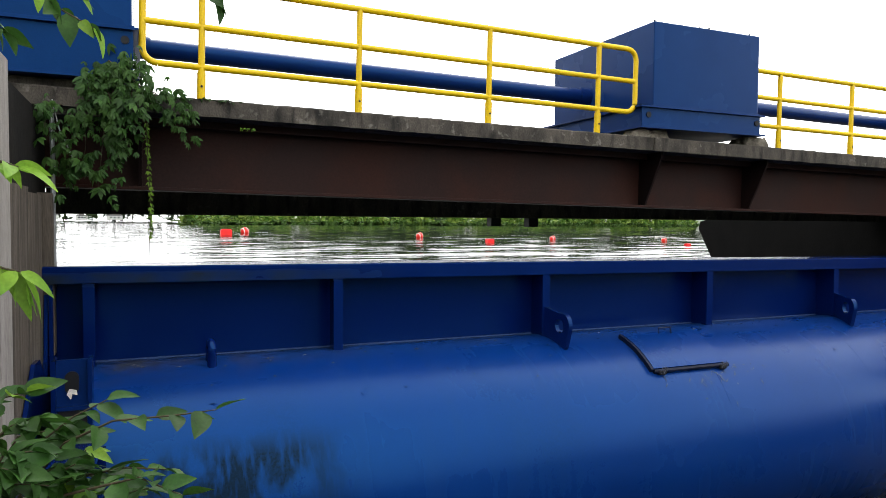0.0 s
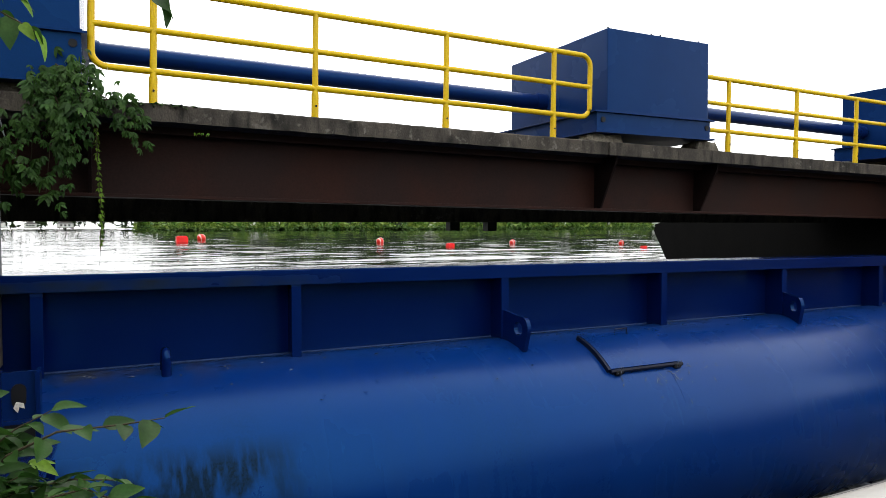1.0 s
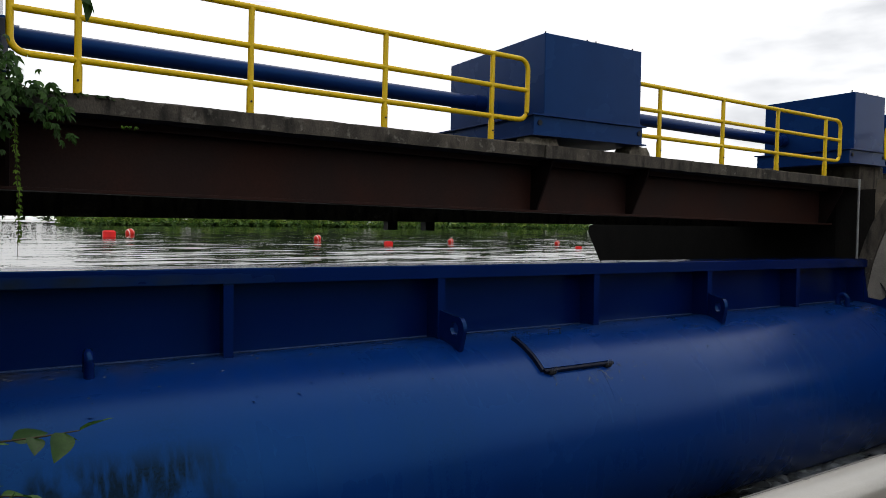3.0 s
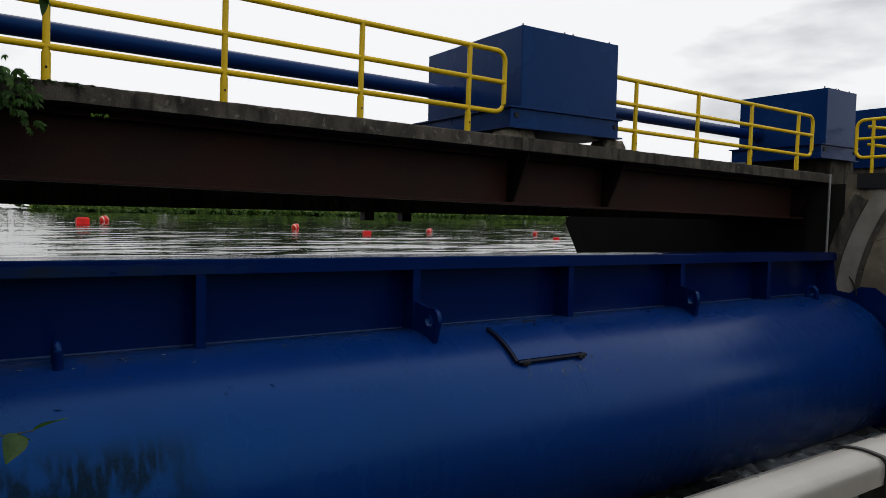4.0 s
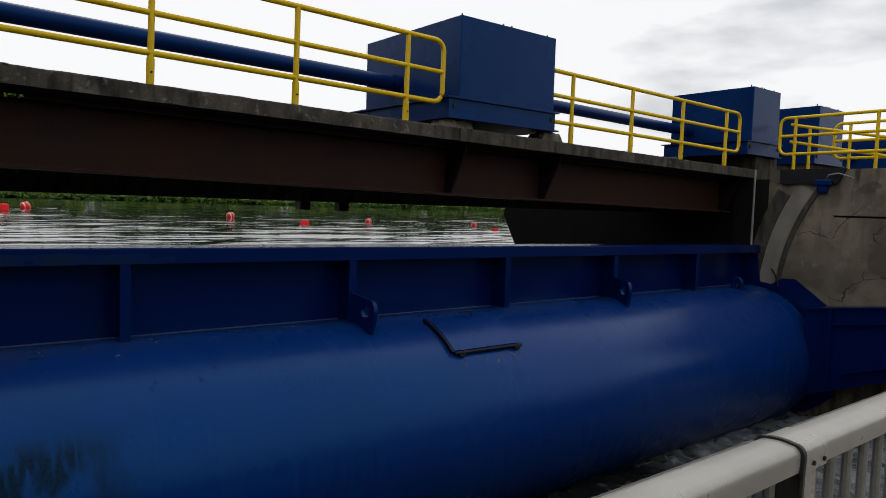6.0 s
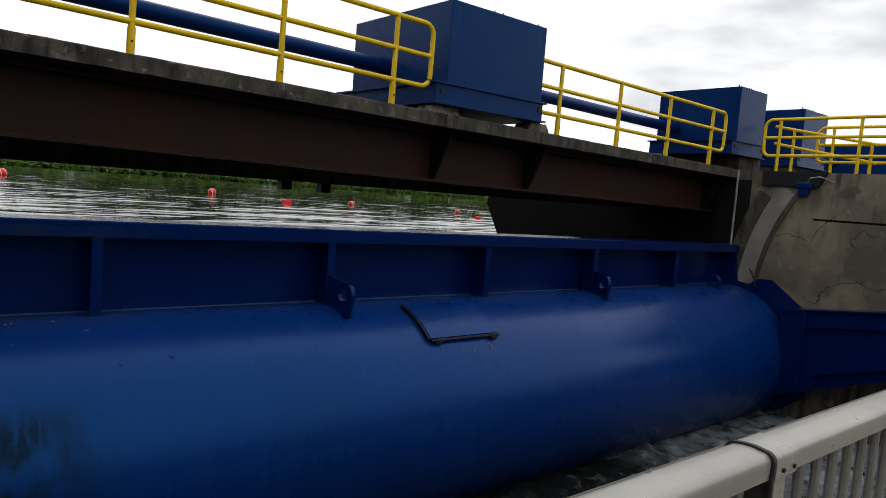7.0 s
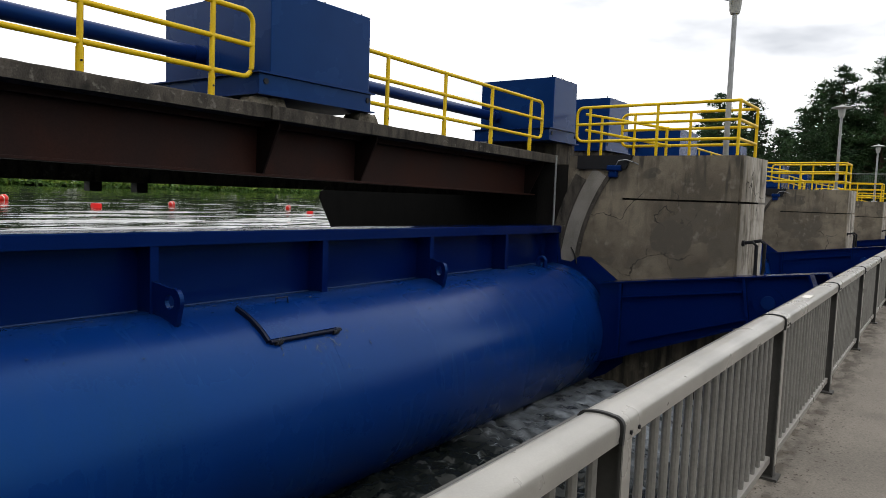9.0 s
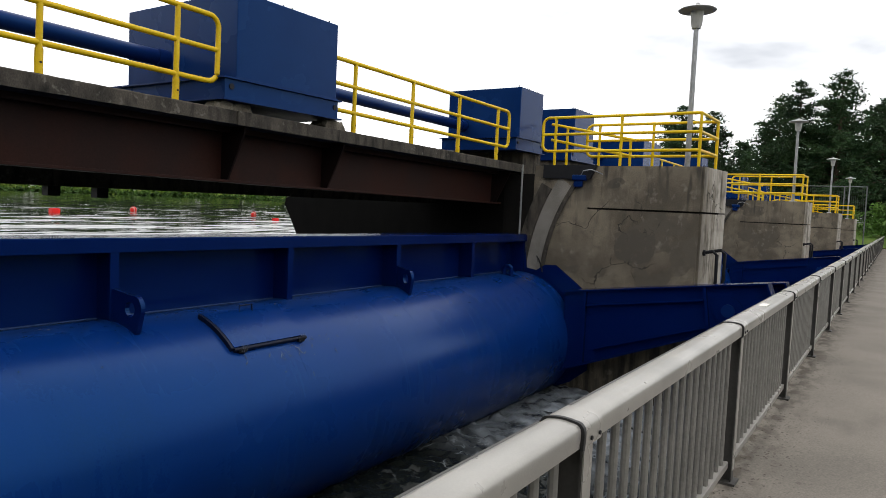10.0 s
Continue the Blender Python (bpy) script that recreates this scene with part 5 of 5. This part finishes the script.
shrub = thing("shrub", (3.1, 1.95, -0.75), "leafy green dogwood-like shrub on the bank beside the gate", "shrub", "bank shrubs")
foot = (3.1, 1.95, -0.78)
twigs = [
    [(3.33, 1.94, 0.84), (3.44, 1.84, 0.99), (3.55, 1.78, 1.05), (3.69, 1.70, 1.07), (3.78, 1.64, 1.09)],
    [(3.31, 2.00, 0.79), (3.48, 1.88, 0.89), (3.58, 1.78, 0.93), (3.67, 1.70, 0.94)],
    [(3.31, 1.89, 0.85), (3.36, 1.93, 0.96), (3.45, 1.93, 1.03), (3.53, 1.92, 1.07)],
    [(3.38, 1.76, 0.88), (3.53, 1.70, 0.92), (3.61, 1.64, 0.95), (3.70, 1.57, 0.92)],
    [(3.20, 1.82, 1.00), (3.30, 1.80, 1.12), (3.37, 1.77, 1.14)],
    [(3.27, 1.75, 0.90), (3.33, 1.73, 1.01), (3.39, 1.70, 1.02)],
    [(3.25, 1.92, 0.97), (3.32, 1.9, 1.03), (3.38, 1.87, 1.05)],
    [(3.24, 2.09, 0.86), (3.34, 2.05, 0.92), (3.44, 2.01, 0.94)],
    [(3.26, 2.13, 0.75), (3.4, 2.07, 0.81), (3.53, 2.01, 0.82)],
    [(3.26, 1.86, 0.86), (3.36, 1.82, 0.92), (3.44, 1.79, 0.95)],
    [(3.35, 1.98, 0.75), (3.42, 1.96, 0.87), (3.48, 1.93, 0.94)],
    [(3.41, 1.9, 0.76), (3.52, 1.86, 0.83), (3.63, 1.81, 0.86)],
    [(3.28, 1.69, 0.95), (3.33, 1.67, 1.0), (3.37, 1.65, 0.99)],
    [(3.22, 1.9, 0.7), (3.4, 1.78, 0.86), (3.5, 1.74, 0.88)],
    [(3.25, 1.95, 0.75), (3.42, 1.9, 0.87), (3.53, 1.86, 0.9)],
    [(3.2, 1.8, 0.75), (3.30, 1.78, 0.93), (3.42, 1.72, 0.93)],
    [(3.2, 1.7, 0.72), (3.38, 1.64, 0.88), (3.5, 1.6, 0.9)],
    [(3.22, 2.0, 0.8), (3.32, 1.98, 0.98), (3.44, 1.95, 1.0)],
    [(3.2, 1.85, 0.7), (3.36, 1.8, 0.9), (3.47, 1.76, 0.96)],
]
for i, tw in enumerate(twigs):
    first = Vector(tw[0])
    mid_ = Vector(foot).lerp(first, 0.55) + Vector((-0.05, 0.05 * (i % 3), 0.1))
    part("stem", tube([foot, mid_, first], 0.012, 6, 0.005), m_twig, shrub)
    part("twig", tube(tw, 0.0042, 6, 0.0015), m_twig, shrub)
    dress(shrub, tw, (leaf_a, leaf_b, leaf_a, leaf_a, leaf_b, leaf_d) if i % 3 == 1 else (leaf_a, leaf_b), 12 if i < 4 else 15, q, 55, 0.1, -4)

sapling = thing("sapling", (3.0, 1.45, -0.75), "young sapling with long drooping yellow-green leaves", "sapling", "bank shrubs")
part("stem", tube([(3.0, 1.45, -0.78), (3.1, 1.43, 0.6), (3.2, 1.41, 1.5), (3.22, 1.5, 1.75), (3.2, 1.7, 2.1), (3.1, 2.1, 2.4)], 0.014, 7, 0.006), m_twig, sapling)
for tw, n_, ms, dr in (
        ([(3.2, 1.41, 1.46), (3.38, 1.35, 1.46), (3.43, 1.32, 1.45)], 10, (leaf_c,), 55),
        ([(3.22, 1.5, 1.66), (3.38, 1.46, 1.65), (3.41, 1.45, 1.64)], 5, (leaf_d,), 25),
        ([(3.1, 2.1, 2.4), (3.33, 2.16, 2.19), (3.42, 2.12, 2.12), (3.50, 2.08, 2.07)], 9, (leaf_b, leaf_d, leaf_a), 45),
        ([(3.1, 2.1, 2.4), (3.5, 2.05, 2.36), (3.80, 1.96, 2.18), (3.81, 1.95, 2.15)], 5, (leaf_b,), 60),
        ([(3.1, 2.15, 2.3), (3.24, 2.20, 2.08), (3.27, 2.18, 2.06)], 5, (leaf_b, leaf_a), 45),
        ([(3.15, 1.95, 2.3), (3.38, 1.92, 2.17), (3.47, 1.88, 2.11)], 7, (leaf_a, leaf_b, leaf_d), 50)):
    part("twig", tube(tw, 0.004, 6, 0.0015), m_twig, sapling)
    dress(sapling, tw, ms, n_, q, 60, 0.45, dr)

# creeper hanging over the deck end
vine = thing("creeper", (3.3, 7.1, 1.8), "green five-leaved creeper hanging over the deck end", "creeper")
palms = [palm_mesh("leaf", s, m_vine, 3 + i) for i, s in enumerate((0.13, 0.15, 0.11))]
small_palms = [palm_mesh("leaf", 0.05, m_leaf_y, 9), palm_mesh("leaf", 0.06, m_vine, 10)]
trails = [
    [(3.5, 7.2, 3.05), (3.2, 7.08, 2.85), (3.0, 7.08, 2.4), (2.95, 7.1, 1.85)],
    [(3.5, 7.15, 3.0), (3.35, 7.02, 2.8), (3.25, 7.05, 2.3), (3.2, 7.1, 1.8)],
    [(3.45, 7.15, 3.0), (3.5, 7.02, 2.75), (3.45, 7.03, 2.4), (3.35, 7.15, 2.0)],
    [(3.4, 7.2, 2.9), (3.7, 7.05, 2.74), (3.9, 7.08, 2.62), (4.0, 7.1, 2.45)],
    [(3.3, 7.2, 2.9), (3.12, 7.0, 2.6), (3.1, 7.1, 2.2), (3.05, 7.2, 1.95)],
    [(3.2, 7.2, 3.0), (3.3, 6.98, 2.7), (3.4, 7.0, 2.45), (3.3, 7.1, 2.25)],
    [(3.3, 7.1, 3.02), (3.45, 7.0, 2.9), (3.6, 7.05, 2.76), (3.75, 7.1, 2.7)],
    [(2.9, 7.2, 2.6), (2.8, 7.0, 2.5), (2.78, 7.0, 2.3)],
]
for i, tr in enumerate(trails):
    part("stem", tube(tr, 0.008, 5, 0.003), m_twig, vine)
    for k in range(74 if i < 6 else 20):
        p, d = along(tr, q.random())
        p = p + Vector((q.gauss(0, 0.085), q.uniform(-0.16, 0.03), q.gauss(0, 0.085)))
        s = q.uniform(0.4, 0.85)
        piece("leaf", q.choice(palms), vine, Matrix.Translation(p - vine.location) @ pose(0, 0, 0, q.uniform(-75, -20), q.uniform(-25, 25), 180 + q.uniform(-60, 60)) @ Matrix.Diagonal((s, s, s, 1)))
hang = [(3.62, 7.12, 2.46), (3.63, 7.1, 2.1), (3.65, 7.1, 1.7), (3.64, 7.08, 1.4), (3.63, 7.08, 1.18)]
part("stem", tube(hang, 0.005, 5, 0.002), m_twig, vine)
for k in range(26):
    p, d = along(hang, (k / 26) ** 1.1 * 0.8)
    piece("leaf", small_palms[0], vine, Matrix.Translation(p - vine.location) @ pose(0, 0, 0, q.uniform(-80, -10), q.uniform(-30, 30), q.uniform(0, 360)))
for k in range(60):
    x = 3.6 + 1.0 * q.random() ** 1.5
    piece("leaf", small_palms[1], vine, Matrix.Translation(Vector((x, 7.2 + q.uniform(-0.03, 0.12), DECK + 0.02)) - vine.location) @ pose(0, 0, 0, q.uniform(-20, 50), q.uniform(-30, 30), q.uniform(0, 360)))
for k in range(4):
    piece("leaf", small_palms[0], vine, Matrix.Translation(Vector((4.5 + 0.04 * k, 7.18, 2.48)) - vine.location) @ pose(0, 0, 0, q.uniform(-60, 0), 0, q.uniform(90, 270)))


# ---- trees and far bank ----
def pine_meshes(seed, height):
    """Trunk and crown of a white pine: ragged whorls of limbs that carry upturned needle sprays."""
    q, trunk, crown = random.Random(seed), bmesh.new(), bmesh.new()
    add_tube(trunk, [(0, 0, 0), (0.1, 0.05, height * 0.4), (0.0, 0.1, height * 0.75), (0.05, 0, height)], 0.32, 8, 0.03)
    z = height * 0.12
    while z < height * 0.99:
        f = z / height
        reach = height * 0.34 * (1 - f) ** 0.7 + 0.5
        for _ in range(q.randint(4, 6)):
            a, L = q.uniform(0, 6.283), reach * q.uniform(0.55, 1.15)
            d = Vector((math.cos(a), math.sin(a), q.uniform(-0.05, 0.35)))
            tip = Vector((0, 0, z)) + d * L
            add_tube(trunk, [(0, 0, z), tip], 0.05, 4, 0.015)
            n_ = max(10, int(L * 16))
            for k in range(n_):
                t = 0.25 + 0.75 * k / n_
                c = Vector((0, 0, z)) + d * (L * t) + Vector((q.gauss(0, 0.34), q.gauss(0, 0.34), q.gauss(0.1, 0.2))) * (0.5 + L * 0.22)
                for _ in range(6):
                    v = Vector((q.gauss(0, 1), q.gauss(0, 1), q.gauss(0.45, 0.6))).normalized()
                    w = v.cross(Vector((q.gauss(0, 1), q.gauss(0, 1), q.gauss(0, 1)))).normalized()
                    l_, b_ = q.uniform(0.22, 0.55), q.uniform(0.03, 0.085)
                    f3 = [crown.verts.new(c + w * b_), crown.verts.new(c - w * b_), crown.verts.new(c + v * l_)]
                    crown.faces.new(f3)
        z += height * q.uniform(0.028, 0.05)
    return mesh_of("trunk", trunk, m_bark), mesh_of("crown", crown, m_pine)


pines = [pine_meshes(21, 17.0), pine_meshes(22, 14.5), pine_meshes(23, 11.0)]


def place_pine(x, y, z, kind, s, yaw):
    th = thing("pine_tree", (x, y, z), "tall dark green white pine beyond the dam end", "pine tree", "pines beyond the dam")
    for nm, me in zip(("trunk", "crown"), pines[kind]):
        ob = new(nm, me)
        ob.parent = th
    th.matrix_basis = pose(x, y, z, 0, 0, yaw) @ Matrix.Diagonal((s, s, s, 1))


for x, y, kind, s, yaw in ((91, 23.5, 0, 0.93, 10), (97, 26.5, 1, 1.0, 80), (88, 20.5, 1, 0.8, 130), (99, 21.5, 0, 0.95, 44), (104, 30, 2, 1.0, 30), (90, 10.5, 0, 1.05, 140), (95, 13.2, 0, 1.0, 200), (88, 6.4, 0, 1.08, 260),
                           (97, 7.5, 1, 1.15, 50), (93, 2.5, 0, 0.95, 300), (100, 0, 0, 1.0, 15), (104, 16, 1, 1.0, 111), (110, 20, 2, 1.2, 77), (101, -6, 0, 1.05, 150), (112, 10, 0, 0.9, 33), (108, 4, 1, 1.2, 63), (115, -3, 0, 1.0, 190)):
    place_pine(x, y, 0.3, kind, 0.92 * s, yaw)


def foliage(name, spots, material, label, category, per=70, tri=0.5, kind="stuff"):
    """Ragged clumps of small leaf sprays at the given places (x, y, z, radius, height)."""
    q, vs, fs = random.Random(len(spots)), [], []
    for x, y, z, r, h in spots:
        for _ in range(per):
            a, b, c = q.gauss(0, 0.5), q.gauss(0, 0.5), q.random() ** 0.8
            k = 1 - 0.55 * c
            p = Vector((x + a * r * k, y + b * r * k, z + c * h))
            for _ in range(2):
                i = len(vs)
                for _ in range(3):
                    vs.append(p + Vector((q.gauss(0, tri), q.gauss(0, tri), q.gauss(0, tri * 0.8))))
                fs.append((i, i + 1, i + 2))
    me = bpy.data.meshes.new(name)
    me.from_pydata([tuple(v) for v in vs], [], fs)
    me.materials.append(material)
    return tagged(new(name, me), label, category, "", kind)


q = random.Random(31)
foliage("shore_bushes", [(x, 172 + q.uniform(0, 26), 0.6, q.uniform(2, 4.5), q.uniform(1.5, 5)) for x in np.arange(12, 330, 1.6)], m_shore, "low green bushes and trees along the far bank", "bushes", 60, 0.55)
foliage("far_woods", [(x, 200 + q.uniform(0, 50), 1.0, q.uniform(6, 11), q.uniform(14, 20) if x < 45 else q.uniform(20, 24.5)) for x in np.arange(20, 420, 3.5)], m_woods, "distant wooded bank behind the far shore", "woods", 70, 1.1)
foliage("bank_shrubs", [(q.uniform(78, 88), q.uniform(-4, 4.5), 0.4, q.uniform(1, 2.0), q.uniform(1.2, 3.2)) for _ in range(26)], m_shrub, "bushy green shrubs beyond the footbridge end", "shrubs", 160, 0.13)
foliage("far_woods", [(x, 392 + q.uniform(0, 40), 1.6, q.uniform(5, 10), q.uniform(8, 27)) for x in np.arange(-190, 24, 3.0)], m_woods, "thin dark tree line on the distant shore", "woods", 40, 1.2)
foliage("reed_bank", [(x, 171 + q.uniform(-1, 1), 0.55, q.uniform(0.8, 2.2), q.uniform(0.4, 1.5)) for x in np.arange(12, 330, 2.2)], m_shrub, "pale green reeds at the far waterline", "reeds", 26, 0.3)


def build_house(x, y, w, d, h):
    th = thing("house", (x, y, 1.2), "small white house with grey roof on the far bank", "house", "far bank houses")
    part("wall", bx(x, x + w, y, y + d, 1.2, 1.2 + h), m_house, th)
    part("roof", prism([(x - 0.4, 1.2 + h), (x + w + 0.4, 1.2 + h), (x + w / 2, 1.2 + h + w * 0.28)], "y", y - 0.4, y + d + 0.4), m_roof, th)
    for k in range(3):
        wx = x + w * (0.2 + 0.25 * k)
        part("window", bx(wx, wx + 0.9, y - 0.05, y + 0.02, 1.2 + h * 0.45, 1.2 + h * 0.8), m_glass, th)


for x, y, w, d, h in ((196, 196, 9, 8, 4.2), (150, 200, 8, 8, 4.0), (176, 199, 7, 7, 3.4), (214, 200, 12, 8, 3.8), (40, 200, 10, 8, 4.0), (95, 203, 8, 8, 4.2), (-16, 384, 7, 6, 2.2), (-47, 385, 9, 6, 2.4), (-30, 386, 5, 5, 2.0)):
    build_house(x, y, w, d, h)

# wire fence at the end of the dam
fence = thing("wire_fence", (70, 4.0, 0.2), "grey chain-link fence panel with steel posts", "fence")
for y in (2.7, 4.3, 7.5):
    part("post", tube([(70, y, -0.4), (70, y, 4.6)], 0.05, 8), m_wire, fence)
for z in (4.55, 1.6):
    part("rail", tube([(70, 2.7, z), (70, 7.5, z)], 0.04, 8), m_wire, fence)
wire = bmesh.new()
for k in range(34):
    y = 2.7 + 4.8 * k / 33
    add_tube(wire, [(70, y, 1.6), (70, y + 0.05, 4.55)], 0.006, 3)
part("mesh", wire, m_wire, fence, "thin wire mesh")

# unseen wooded bank added downstream, behind the footbridge, to darken faces and reflections
q = random.Random(77)
foliage("downstream_woods", [(x, -75 - q.uniform(0, 25), -3.0, q.uniform(6, 9), q.uniform(11, 16)) for x in np.arange(-110, 230, 4.0)], m_pine, "unseen woods added downstream to darken the reflections", "woods", 220, 1.3)
# out-of-view woods added so the housings' left sides reflect dark
foliage("bank_woods", [(-36 - q.uniform(0, 14), y, 0.2, q.uniform(5, 8), q.uniform(16, 24)) for y in np.arange(14, 112, 2.5)], m_pine, "unseen woods added to darken the left sides of the housings", "woods", 260, 1.3)
sheet("ground", -300, 400, -400, -66, -1.8, 40, 20, m_grass, 0.6, "grassy bank downstream of the dam", f=0.04)

# added ridge hidden behind the deck; it closes sky gaps in the river's reflection
ridge = bmesh.new()
top_line = []
for i in range(121):
    x = 20 + 7 * i
    h = (15 if x < 30 else 15 + 10 * min(1, (x - 30) / 30)) + 4 * noise.noise(Vector((x * 0.03, 2, 1))) + 2 * noise.noise(Vector((x * 0.15, 5, 1)))
    top_line.append((x, h))
for (x, h), (x2, h2) in zip(top_line, top_line[1:]):
    f = [ridge.verts.new(p) for p in ((x, 238, 0.5), (x2, 238, 0.5), (x2, 252, h2), (x, 252, h))]
    ridge.faces.new(f)
    f = [ridge.verts.new(p) for p in ((x, 252, h), (x2, 252, h2), (x2, 330, h2 * 0.7), (x, 330, h * 0.7))]
    ridge.faces.new(f)
bmesh.ops.remove_doubles(ridge, verts=ridge.verts, dist=0.01)
solid("backdrop", ridge, m_woods, "added dark ridge, hidden by the deck, for the river to reflect", "ridge", "structure")

q = random.Random(91)
# unseen trees, assumed from the overhanging leaves, added to darken the drum's left end
foliage("bank_trees", [(q.uniform(-16, -2.5), q.uniform(-7, 4.0), -0.3, q.uniform(2.0, 3.4), q.uniform(5, 9)) for _ in range(22)], m_shrub, "unseen leafy trees and bushes added on the near bank", "trees", 260, 0.22)
